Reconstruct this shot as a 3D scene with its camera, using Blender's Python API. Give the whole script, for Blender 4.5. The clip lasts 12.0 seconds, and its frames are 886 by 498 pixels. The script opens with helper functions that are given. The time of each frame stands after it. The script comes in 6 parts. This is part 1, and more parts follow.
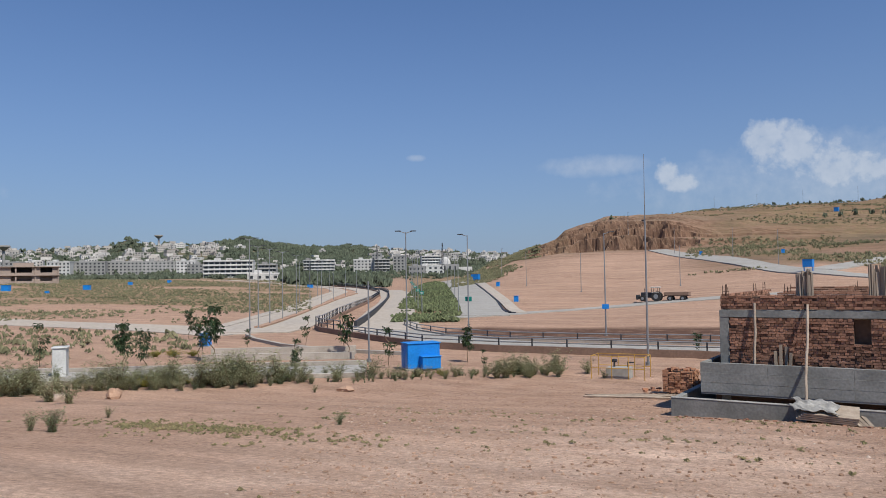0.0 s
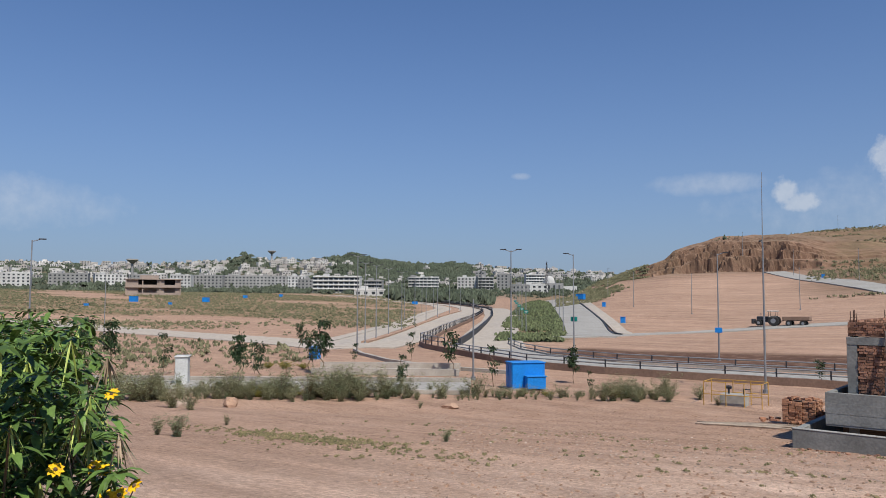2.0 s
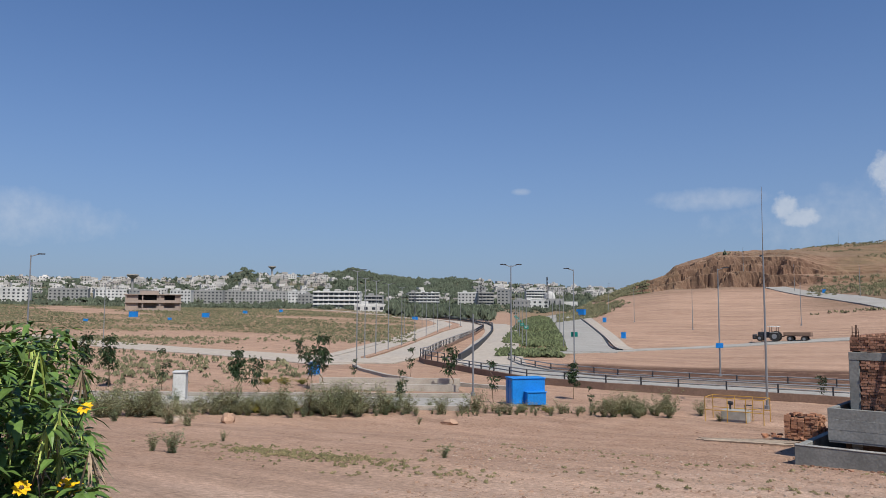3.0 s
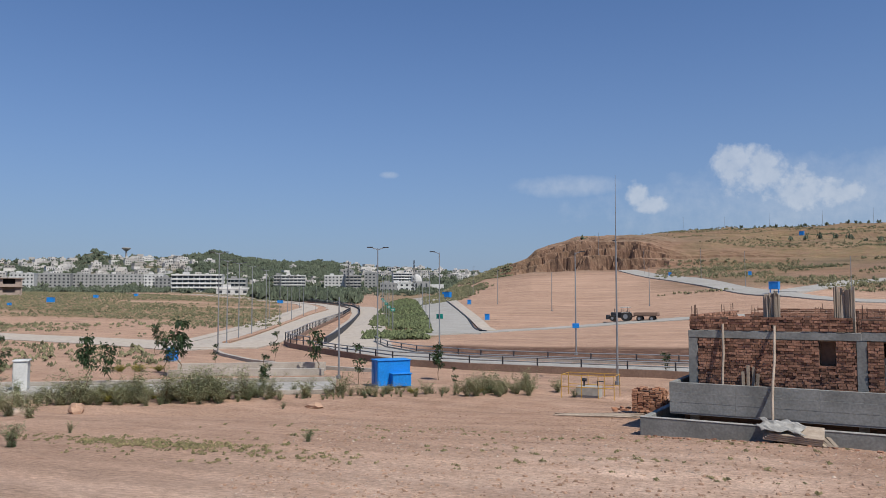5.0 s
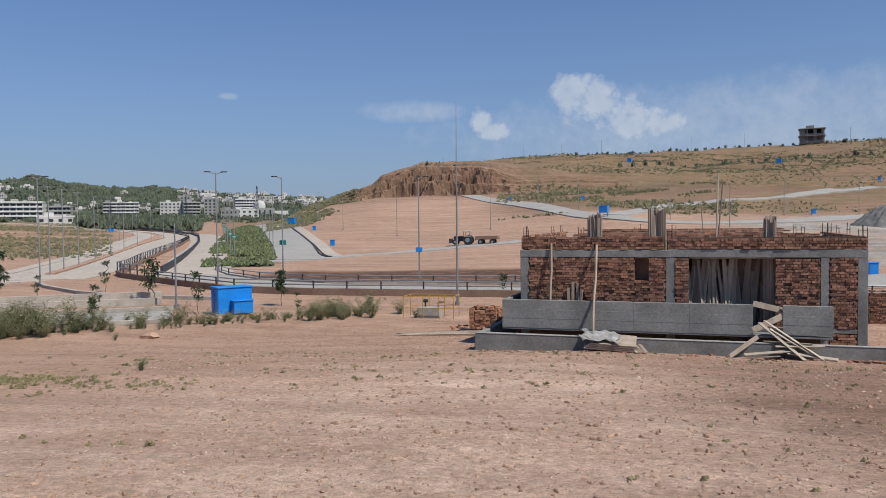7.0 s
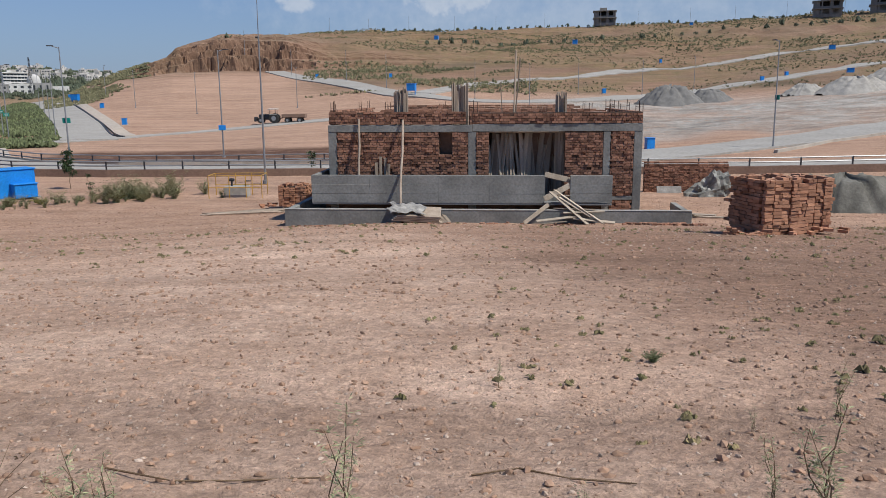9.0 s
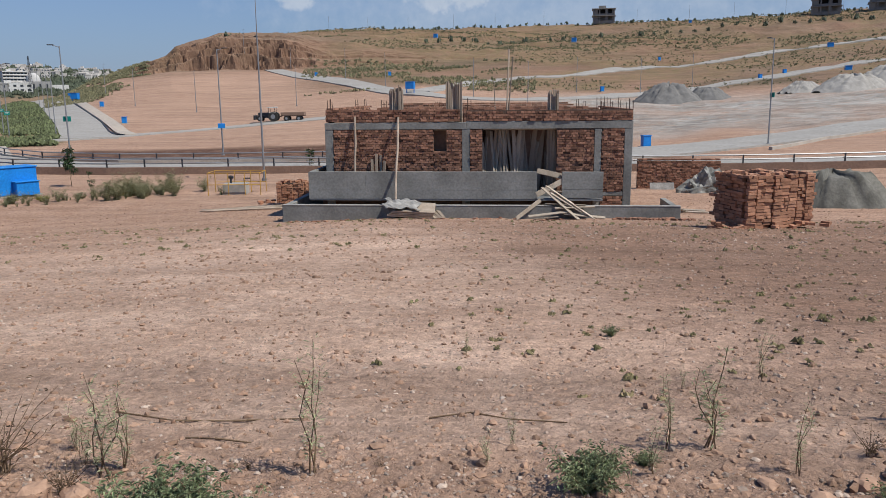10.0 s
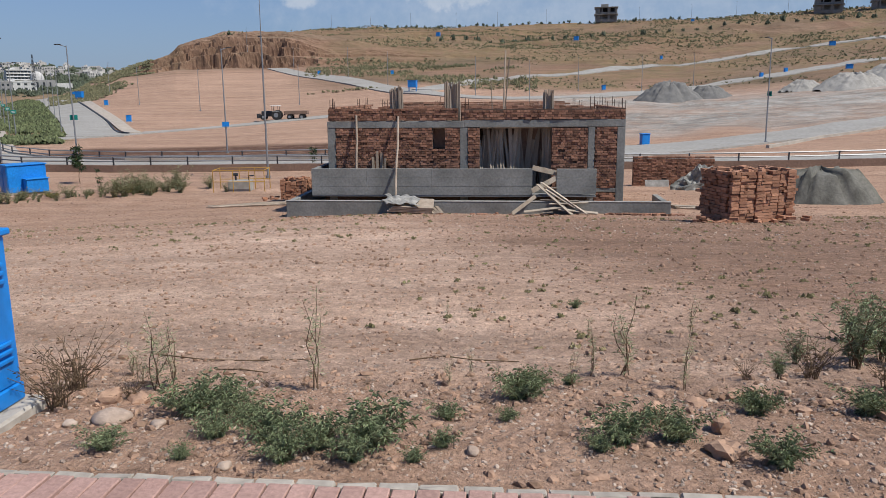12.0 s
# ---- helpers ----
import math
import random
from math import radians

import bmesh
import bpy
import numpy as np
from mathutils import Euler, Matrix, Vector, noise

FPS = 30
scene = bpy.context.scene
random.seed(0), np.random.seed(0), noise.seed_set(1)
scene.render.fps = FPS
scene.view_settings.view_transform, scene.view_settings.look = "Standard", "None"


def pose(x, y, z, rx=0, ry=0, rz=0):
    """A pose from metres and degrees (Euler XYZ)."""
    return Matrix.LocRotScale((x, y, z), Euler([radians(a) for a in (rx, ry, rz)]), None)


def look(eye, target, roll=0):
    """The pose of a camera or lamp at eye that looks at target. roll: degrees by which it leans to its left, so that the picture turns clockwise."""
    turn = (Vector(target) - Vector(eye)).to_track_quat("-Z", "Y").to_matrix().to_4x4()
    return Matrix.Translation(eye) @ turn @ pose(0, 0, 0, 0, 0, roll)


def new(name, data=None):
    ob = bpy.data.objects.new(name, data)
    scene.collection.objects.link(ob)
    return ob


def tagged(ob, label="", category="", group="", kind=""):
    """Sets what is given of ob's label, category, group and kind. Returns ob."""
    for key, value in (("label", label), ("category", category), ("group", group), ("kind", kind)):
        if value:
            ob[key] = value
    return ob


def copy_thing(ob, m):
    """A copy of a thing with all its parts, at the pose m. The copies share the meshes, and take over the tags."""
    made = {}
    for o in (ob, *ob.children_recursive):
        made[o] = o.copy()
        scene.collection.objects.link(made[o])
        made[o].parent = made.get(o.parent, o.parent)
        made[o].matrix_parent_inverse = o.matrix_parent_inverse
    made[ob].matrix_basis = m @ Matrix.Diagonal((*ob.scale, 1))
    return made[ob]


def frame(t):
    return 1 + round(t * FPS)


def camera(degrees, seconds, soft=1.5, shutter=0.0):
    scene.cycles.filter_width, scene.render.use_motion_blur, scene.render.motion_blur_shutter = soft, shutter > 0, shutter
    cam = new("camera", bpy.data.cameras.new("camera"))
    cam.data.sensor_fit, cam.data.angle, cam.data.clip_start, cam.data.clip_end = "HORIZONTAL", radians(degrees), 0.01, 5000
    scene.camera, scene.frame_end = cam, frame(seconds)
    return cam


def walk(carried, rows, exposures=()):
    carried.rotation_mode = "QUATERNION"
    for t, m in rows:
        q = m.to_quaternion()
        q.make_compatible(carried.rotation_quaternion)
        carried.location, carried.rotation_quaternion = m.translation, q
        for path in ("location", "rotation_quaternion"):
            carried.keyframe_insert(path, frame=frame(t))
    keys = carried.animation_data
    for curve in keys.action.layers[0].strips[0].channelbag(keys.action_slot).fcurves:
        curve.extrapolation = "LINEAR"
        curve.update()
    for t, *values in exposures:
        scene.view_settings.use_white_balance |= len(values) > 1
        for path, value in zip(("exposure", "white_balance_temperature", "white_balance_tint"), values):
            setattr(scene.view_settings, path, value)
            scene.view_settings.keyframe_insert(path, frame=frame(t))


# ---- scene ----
cam = camera(60.3, 12.0, soft=0.7)
PATH = [
    (0, (5.887, -25.906, 5.156), (4.809, -24.223, 5.236), -0.9),
    (0.5, (5.86, -25.926, 5.162), (4.774, -24.248, 5.239), -0.9),
    (1, (5.81, -25.912, 5.16), (4.657, -24.28, 5.242), -0.8),
    (1.5, (5.775, -25.901, 5.167), (4.562, -24.313, 5.262), -0.2),
    (2, (5.824, -26.021, 5.17), (4.53, -24.502, 5.299), 0.2),
    (2.5, (5.778, -25.914, 5.16), (4.455, -24.423, 5.321), 0.1),
    (4.5, (5.809, -25.868, 5.128), (4.755, -24.175, 5.276), 0.1),
    (5, (5.85, -25.903, 5.136), (4.837, -24.184, 5.261), -0.1),
    (5.5, (5.967, -25.977, 5.142), (4.951, -24.259, 5.263), -0.1),
    (6, (6.081, -26.053, 5.141), (5.057, -24.338, 5.247), 0.0),
    (6.5, (6.165, -26.06, 5.121), (5.136, -24.346, 5.169), -0.0),
    (7, (6.104, -25.957, 5.055), (5.451, -24.068, 4.983), -0.7),
    (7.5, (6.063, -25.96, 5.013), (5.699, -24.012, 4.748), -1.1),
    (9.5, (6.358, -26.632, 4.926), (6.192, -24.678, 4.535), -0.4),
    (10, (6.476, -26.909, 4.93), (6.307, -24.955, 4.537), -0.5),
    (10.5, (6.582, -27.185, 4.945), (6.415, -25.231, 4.551), -0.5),
    (11, (6.727, -27.44, 4.957), (6.548, -25.487, 4.564), -0.5),
    (11.5, (6.74, -27.633, 4.956), (6.56, -25.681, 4.56), -0.5),
    (12, (6.702, -27.798, 4.965), (6.526, -25.845, 4.568), -0.5),
]
walk(cam, [(t, look(eye, target, roll)) for t, eye, target, roll in PATH])
# ---- light ----
SUN_AZ, SUN_EL = 111.0, 54.0  # degrees: clockwise from +y, and above the horizon
world = bpy.data.worlds.new("sky")
scene.world = world
world.use_nodes = True


def sky_nodes():
    nt = world.node_tree
    nt.nodes.clear()
    N, L = nt.nodes.new, nt.links.new
    out, bg = N("ShaderNodeOutputWorld"), N("ShaderNodeBackground")
    sky = N("ShaderNodeTexSky")
    sky.sky_type, sky.sun_disc = "NISHITA", False
    sky.sun_elevation, sky.sun_rotation = radians(SUN_EL), radians(SUN_AZ)
    sky.air_density, sky.dust_density, sky.ozone_density, sky.altitude = 1.0, 0.4, 2.0, 500
    bg.inputs["Strength"].default_value = 0.078

    def m(op, a, b=None, c=None):
        n = N("ShaderNodeMath")
        n.operation = op
        for k, v in enumerate((a, b, c)):
            if v is None:
                continue
            if isinstance(v, (int, float)):
                n.inputs[k].default_value = v
            else:
                L(v, n.inputs[k])
        return n.outputs[0]

    tc, sep = N("ShaderNodeTexCoord"), N("ShaderNodeSeparateXYZ")
    L(tc.outputs["Generated"], sep.inputs[0])
    X, Y, Z = sep.outputs
    az = m("MULTIPLY", m("ARCTAN2", X, Y), 57.29578)
    el = m("MULTIPLY", m("ARCSINE", Z), 57.29578)

    def noise_tex(scale, detail, rough):
        n = N("ShaderNodeTexNoise")
        n.inputs["Scale"].default_value, n.inputs["Detail"].default_value = scale, detail
        n.inputs["Roughness"].default_value = rough
        L(tc.outputs["Generated"], n.inputs["Vector"])
        return n.outputs["Fac"]

    big, fine = noise_tex(16, 8, 0.6), noise_tex(60, 6, 0.6)
    edge = m("ADD", m("MULTIPLY", m("SUBTRACT", big, 0.5), 2.6), m("MULTIPLY", m("SUBTRACT", fine, 0.5), 1.3))

    def puff(a, e, wa, we, sharp, ragged):
        """One cloud, by its middle and half widths in degrees."""
        u = m("POWER", m("ABSOLUTE", m("DIVIDE", m("SUBTRACT", az, a), wa)), 2)
        v = m("POWER", m("ABSOLUTE", m("DIVIDE", m("SUBTRACT", el, e), we)), 2)
        d = m("SUBTRACT", 1.0, m("ADD", u, v))
        s = m("MULTIPLY", m("ADD", d, m("MULTIPLY", edge, ragged)), sharp)
        n = N("ShaderNodeClamp")
        L(s, n.inputs[0])
        return n.outputs[0]

    cumulus = None
    for a, e, wa, we in ((-9.6, 8.4, 1.5, 1.9), (-7.6, 8.3, 1.7, 2.1), (-5.2, 7.4, 2.2, 1.5), (-16.2, 7.4, 1.0, 1.2), (-15.2, 6.6, 1.3, 0.7), (-3.0, 7.0, 1.8, 1.2), (13.0, 8.0, 1.2, 0.9), (23.0, 8.0, 2.4, 1.2)):
        p = puff(a, e, wa, we, 1.15, 1.6)
        cumulus = p if cumulus is None else m("MAXIMUM", cumulus, p)
    veil = None
    for a, e, wa, we in ((4, 6.5, 24, 3.6), (-21, 8.2, 4.6, 0.9), (-34.6, 9.1, 0.8, 0.28), (-72, 6.2, 9, 1.9)):
        p = puff(a, e, wa, we, 0.9, 0.75)
        veil = p if veil is None else m("MAXIMUM", veil, p)
    haze = m("POWER", 2.718, m("MULTIPLY", m("MAXIMUM", el, 0.0), -0.085))
    tint = N("ShaderNodeMix")
    tint.data_type, tint.blend_type = "RGBA", "MULTIPLY"
    tint.inputs["Factor"].default_value, tint.inputs["B"].default_value = 1.0, (0.60, 0.93, 1.34, 1)
    L(sky.outputs[0], tint.inputs["A"])
    air = N("ShaderNodeMix")
    air.data_type = "RGBA"
    L(m("MULTIPLY", haze, 0.97), air.inputs["Factor"])
    L(tint.outputs["Result"], air.inputs["A"])
    air.inputs["B"].default_value = (3.5, 4.3, 5.85, 1)
    cover = m("MAXIMUM", m("MULTIPLY", cumulus, 0.66), m("MULTIPLY", veil, 0.34))
    shade = N("ShaderNodeMix")
    shade.data_type = "RGBA"
    L(fine, shade.inputs["Factor"])
    shade.inputs["A"].default_value, shade.inputs["B"].default_value = (5.0, 6.0, 7.6, 1), (9.0, 9.4, 10.0, 1)
    mix = N("ShaderNodeMix")
    mix.data_type = "RGBA"
    L(cover, mix.inputs["Factor"])
    L(air.outputs["Result"], mix.inputs["A"])
    L(shade.outputs["Result"], mix.inputs["B"])
    L(mix.outputs["Result"], bg.inputs["Color"])
    L(bg.outputs[0], out.inputs[0])


sky_nodes()
sun = new("sun", bpy.data.lights.new("sun", "SUN"))
sun.data.energy, sun.data.angle, sun.data.color = 5.0, radians(0.53), (1.0, 0.95, 0.87)
sun.matrix_world = look((0, 0, 0), tuple(-v for v in (math.sin(radians(SUN_AZ)) * math.cos(radians(SUN_EL)), math.cos(radians(SUN_AZ)) * math.cos(radians(SUN_EL)), math.sin(radians(SUN_EL)))))

# ---- materials ----


def mat(name, c1, c2, scale=2.0, fine=30.0, rough=0.85, bump=0.25, metal=0.0, vary=0.0, island=0.0, stretch=(1, 1, 1), spec=0.3):
    """A surface of two colours mixed by a broad noise, with grain, relief and, if asked, a tone of its own for each object or piece."""
    ma = bpy.data.materials.new(name)
    ma.use_nodes = True
    nt = ma.node_tree
    N, L = nt.nodes.new, nt.links.new
    b = nt.nodes["Principled BSDF"]
    b.inputs["Roughness"].default_value, b.inputs["Metallic"].default_value = rough, metal
    b.inputs["Specular IOR Level"].default_value = spec
    geo, mp = N("ShaderNodeNewGeometry"), N("ShaderNodeMapping")
    mp.inputs["Scale"].default_value = stretch
    L(geo.outputs["Position"], mp.inputs["Vector"])
    n1, n2 = N("ShaderNodeTexNoise"), N("ShaderNodeTexNoise")
    for n, s, d in ((n1, scale, 5), (n2, fine, 4)):
        n.inputs["Scale"].default_value, n.inputs["Detail"].default_value = s, d
        L(mp.outputs[0], n.inputs["Vector"])
    ramp = N("ShaderNodeMapRange")
    ramp.inputs["From Min"].default_value, ramp.inputs["From Max"].default_value = 0.32, 0.68
    L(n1.outputs["Fac"], ramp.inputs["Value"])
    mix = N("ShaderNodeMix")
    mix.data_type = "RGBA"
    L(ramp.outputs[0], mix.inputs["Factor"])
    mix.inputs["A"].default_value, mix.inputs["B"].default_value = (*c1, 1), (*c2, 1)
    hsv = N("ShaderNodeHueSaturation")
    grain = N("ShaderNodeMapRange")
    grain.inputs["From Min"].default_value, grain.inputs["From Max"].default_value = 0.25, 0.75
    grain.inputs["To Min"].default_value, grain.inputs["To Max"].default_value = 0.8, 1.2
    L(n2.outputs["Fac"], grain.inputs["Value"])
    value = grain.outputs[0]
    for amount, node, socket in ((vary, "ShaderNodeObjectInfo", "Random"), (island, "ShaderNodeNewGeometry", "Random Per Island")):
        if amount:
            r, mr, mu = N(node), N("ShaderNodeMapRange"), N("ShaderNodeMath")
            mr.inputs["To Min"].default_value, mr.inputs["To Max"].default_value = 1 - amount, 1 + amount
            L(r.outputs[socket], mr.inputs["Value"])
            mu.operation = "MULTIPLY"
            L(value, mu.inputs[0])
            L(mr.outputs[0], mu.inputs[1])
            value = mu.outputs[0]
    L(value, hsv.inputs["Value"])
    L(mix.outputs["Result"], hsv.inputs["Color"])
    L(hsv.outputs[0], b.inputs["Base Color"])
    if bump:
        bu = N("ShaderNodeBump")
        bu.inputs["Strength"].default_value, bu.inputs["Distance"].default_value = bump, 0.02
        L(n2.outputs["Fac"], bu.inputs["Height"])
        L(bu.outputs[0], b.inputs["Normal"])
    return ma


CONCRETE = mat("grey_concrete", (0.228, 0.236, 0.236), (0.167, 0.175, 0.179), 1.3, 35, 0.9, 0.3)
CAST = mat("fresh_cast_concrete", (0.275, 0.278, 0.26), (0.15, 0.152, 0.142), 0.8, 14, 0.85, 0.4)
PALE_CONCRETE = mat("pale_concrete", (0.332, 0.318, 0.29), (0.283, 0.269, 0.24), 0.25, 3, 0.9, 0.1)
DUSTY_ROAD = mat("dusty_concrete_road", (0.416, 0.356, 0.289), (0.37, 0.329, 0.282), 0.07, 1.5, 0.9, 0.1)
KERB = mat("kerb_concrete", (0.44, 0.40, 0.345), (0.33, 0.295, 0.25), 1.0, 20, 0.9, 0.3)
REDWALL = mat("dusty_block_wall", (0.251, 0.167, 0.122), (0.198, 0.129, 0.095), 0.6, 8, 0.95, 0.3)
BRICK = mat("red_clay_brick", (0.32, 0.172, 0.112), (0.205, 0.105, 0.07), 2.5, 45, 0.9, 0.5, vary=0.45)
BRICK_ROW = mat("red_clay_bricks", (0.32, 0.172, 0.112), (0.205, 0.105, 0.07), 2.5, 45, 0.9, 0.5, island=0.5)
STACKED = mat("orange_clay_brick", (0.40, 0.215, 0.135), (0.30, 0.148, 0.09), 2.5, 45, 0.9, 0.5, vary=0.32)
STACKED_ROW = mat("orange_clay_bricks", (0.40, 0.215, 0.135), (0.30, 0.148, 0.09), 2.5, 45, 0.9, 0.5, island=0.32)
MORTAR = mat("mortar", (0.129, 0.0874, 0.0646), (0.0912, 0.0608, 0.0456), 3, 40, 0.95, 0.6)
STEEL = mat("galvanised_steel", (0.319, 0.327, 0.334), (0.258, 0.266, 0.274), 0.8, 20, 0.5, 0.05, 0.6)
DARK_STEEL = mat("dark_rail_steel", (0.055, 0.06, 0.07), (0.04, 0.04, 0.045), 2, 20, 0.6, 0.1, 0.4)
RUST = mat("rusty_bar", (0.10, 0.055, 0.04), (0.06, 0.04, 0.035), 4, 50, 0.8, 0.2, 0.3)
BLUE = mat("blue_enamel", (0.008, 0.215, 0.63), (0.007, 0.18, 0.55), 1.5, 12, 0.4, 0.03, spec=0.5)
WHITE = mat("white_enamel", (0.562, 0.562, 0.54), (0.486, 0.486, 0.456), 1.5, 15, 0.5, 0.05)
GREEN_SIGN = mat("green_sign", (0.0076, 0.205, 0.167), (0.0076, 0.167, 0.144), 2, 10, 0.5, 0)
YELLOW = mat("yellow_bar", (0.50, 0.30, 0.05), (0.36, 0.20, 0.05), 3, 30, 0.7, 0.1)
WOOD = mat("weathered_timber", (0.37, 0.305, 0.24), (0.25, 0.20, 0.155), 1.2, 30, 0.85, 0.4, vary=0.3, stretch=(4, 4, 0.6))
PALE_WOOD = mat("pale_sawn_timber", (0.426, 0.365, 0.289), (0.319, 0.266, 0.205), 1.2, 30, 0.85, 0.3, vary=0.2, stretch=(4, 4, 0.6))
SAND = mat("olive_grey_sand", (0.165, 0.16, 0.14), (0.088, 0.086, 0.074), 1.5, 10, 0.95, 0.8)
DARK = mat("painted_room_shade", (0.03, 0.028, 0.026), (0.02, 0.02, 0.02), 2, 10, 0.95, 0)
LEAF = mat("weed_leaf", (0.25, 0.29, 0.155), (0.165, 0.205, 0.108), 5, 60, 0.6, 0, island=0.45)
DULL_LEAF = mat("dusty_shrub_leaf", (0.33, 0.335, 0.195), (0.235, 0.25, 0.135), 0.4, 5, 0.75, 0, island=0.4)
TREE_LEAF = mat("sapling_leaf", (0.0405, 0.0765, 0.027), (0.0225, 0.045, 0.018), 4, 40, 0.55, 0, island=0.4)
STEM = mat("dry_stem", (0.167, 0.114, 0.0684), (0.114, 0.076, 0.0456), 5, 50, 0.9, 0.1)
STONE = mat("pebble", (0.43, 0.345, 0.28), (0.31, 0.232, 0.178), 3, 40, 0.85, 0.3, island=0.35)
GREY_SAND = mat("grey_crushed_stone", (0.18, 0.175, 0.165), (0.143, 0.14, 0.133), 1.0, 12, 0.95, 0.6)
CRUSHED = mat("pale_crushed_stone", (0.36, 0.345, 0.315), (0.27, 0.258, 0.235), 0.7, 9, 0.95, 0.6)
GRUBBY = mat("grubby_sheet", (0.30, 0.30, 0.275), (0.10, 0.10, 0.088), 2.4, 14, 0.6, 0.8)
PAINT = mat("weathered_white_paint", (0.60, 0.59, 0.56), (0.46, 0.45, 0.43), 0.15, 2, 0.8, 0.05, vary=0.16)
GLASS = mat("window_dark", (0.05, 0.055, 0.06), (0.035, 0.04, 0.045), 1, 5, 0.25, 0, spec=0.5)
PAVER = mat("red_paver", (0.40, 0.255, 0.215), (0.33, 0.205, 0.17), 3, 60, 0.85, 0.25, vary=0.12)
CLOTH = mat("grey_sheet", (0.35, 0.342, 0.319), (0.213, 0.205, 0.19), 3, 20, 0.8, 0.3)
TYRE = mat("tyre_rubber", (0.03, 0.03, 0.03), (0.045, 0.042, 0.04), 3, 30, 0.9, 0.2)


def ground_material():
    ma = bpy.data.materials.new("bare_soil")
    ma.use_nodes = True
    nt = ma.node_tree
    N, L = nt.nodes.new, nt.links.new
    b = nt.nodes["Principled BSDF"]
    b.inputs["Roughness"].default_value, b.inputs["Specular IOR Level"].default_value = 0.95, 0.15
    geo = N("ShaderNodeNewGeometry")

    def tex(scale, detail=6, rough=0.6):
        n = N("ShaderNodeTexNoise")
        n.inputs["Scale"].default_value, n.inputs["Detail"].default_value, n.inputs["Roughness"].default_value = scale, detail, rough
        L(geo.outputs["Position"], n.inputs["Vector"])
        return n.outputs["Fac"]

    def span(v, a, c, lo=0.0, hi=1.0):
        n = N("ShaderNodeMapRange")
        n.inputs["From Min"].default_value, n.inputs["From Max"].default_value = a, c
        n.inputs["To Min"].default_value, n.inputs["To Max"].default_value = lo, hi
        L(v, n.inputs["Value"])
        return n.outputs[0]

    def blend(f, a, c):
        n = N("ShaderNodeMix")
        n.data_type = "RGBA"
        L(f, n.inputs["Factor"])
        for k, v in (("A", a), ("B", c)):
            if isinstance(v, tuple):
                n.inputs[k].default_value = (*v, 1)
            else:
                L(v, n.inputs[k])
        return n.outputs["Result"]

    def attr(name):
        n = N("ShaderNodeAttribute")
        n.attribute_name = name
        return n.outputs["Fac"]

    def times(a, c):
        n = N("ShaderNodeMath")
        n.operation = "MULTIPLY"
        L(a, n.inputs[0])
        L(c, n.inputs[1])
        return n.outputs[0]

    broad, mid, grit, stones = tex(0.06, 6), tex(0.7, 8, 0.65), tex(9, 8, 0.7), tex(28, 3)
    soil = blend(span(broad, 0.35, 0.65), (0.385, 0.25, 0.175), (0.325, 0.205, 0.142))
    soil = blend(span(mid, 0.42, 0.72), soil, (0.43, 0.29, 0.21))
    soil = blend(span(stones, 0.64, 0.70), soil, (0.50, 0.375, 0.285))
    soil = blend(span(tex(0.35, 8, 0.7), 0.56, 0.72, 0.0, 0.3), soil, (0.255, 0.155, 0.10))
    soil = blend(span(tex(3.2, 8, 0.75), 0.52, 0.66, 0.0, 0.7), soil, (0.225, 0.138, 0.093))
    soil = blend(times(attr("hill"), span(tex(0.05, 8, 0.7), 0.3, 0.62, 0.55, 1.0)), soil, blend(span(tex(0.022, 9, 0.75), 0.44, 0.58), (0.205, 0.125, 0.08), (0.125, 0.096, 0.06)))
    flat = N("ShaderNodeMapping")
    flat.inputs["Scale"].default_value = (0.03, 0.03, 0.9)
    L(geo.outputs["Position"], flat.inputs["Vector"])
    bands = N("ShaderNodeTexNoise")
    bands.inputs["Scale"].default_value, bands.inputs["Detail"].default_value, bands.inputs["Roughness"].default_value = 1.0, 7, 0.7
    L(flat.outputs[0], bands.inputs["Vector"])
    soil = blend(times(attr("hill"), span(bands.outputs["Fac"], 0.46, 0.6, 0.0, 0.75)), soil, (0.215, 0.138, 0.093))
    # dark brown earth; on the cliff the colour also carries crevice shade
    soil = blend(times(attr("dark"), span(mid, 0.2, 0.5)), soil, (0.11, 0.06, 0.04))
    soil = blend(times(attr("grey"), span(mid, 0.25, 0.5)), soil, blend(span(tex(0.2, 10, 0.8), 0.42, 0.58), (0.37, 0.35, 0.315), (0.215, 0.195, 0.17)))
    dry = blend(span(tex(0.25, 8, 0.7), 0.4, 0.62), (0.245, 0.162, 0.095), (0.165, 0.132, 0.068))
    soil = blend(times(attr("veg"), span(tex(0.5, 8, 0.75), 0.38, 0.52)), soil, dry)
    soil = blend(attr("green"), soil, blend(span(tex(0.02, 8, 0.7), 0.42, 0.58), (0.06, 0.078, 0.04), (0.18, 0.155, 0.105)))
    soil = blend(times(attr("dust"), span(tex(0.45, 8, 0.7), 0.36, 0.56, 0.35, 1.0)), soil, blend(span(mid, 0.4, 0.62), (0.545, 0.392, 0.298), (0.45, 0.31, 0.226)))
    combed = N("ShaderNodeMapping")
    combed.inputs["Scale"].default_value = (0.05, 0.55, 0.4)
    L(geo.outputs["Position"], combed.inputs["Vector"])
    tracks = N("ShaderNodeTexNoise")
    tracks.inputs["Scale"].default_value, tracks.inputs["Detail"].default_value, tracks.inputs["Roughness"].default_value = 1.0, 8, 0.72
    L(combed.outputs[0], tracks.inputs["Vector"])
    hsv = N("ShaderNodeHueSaturation")
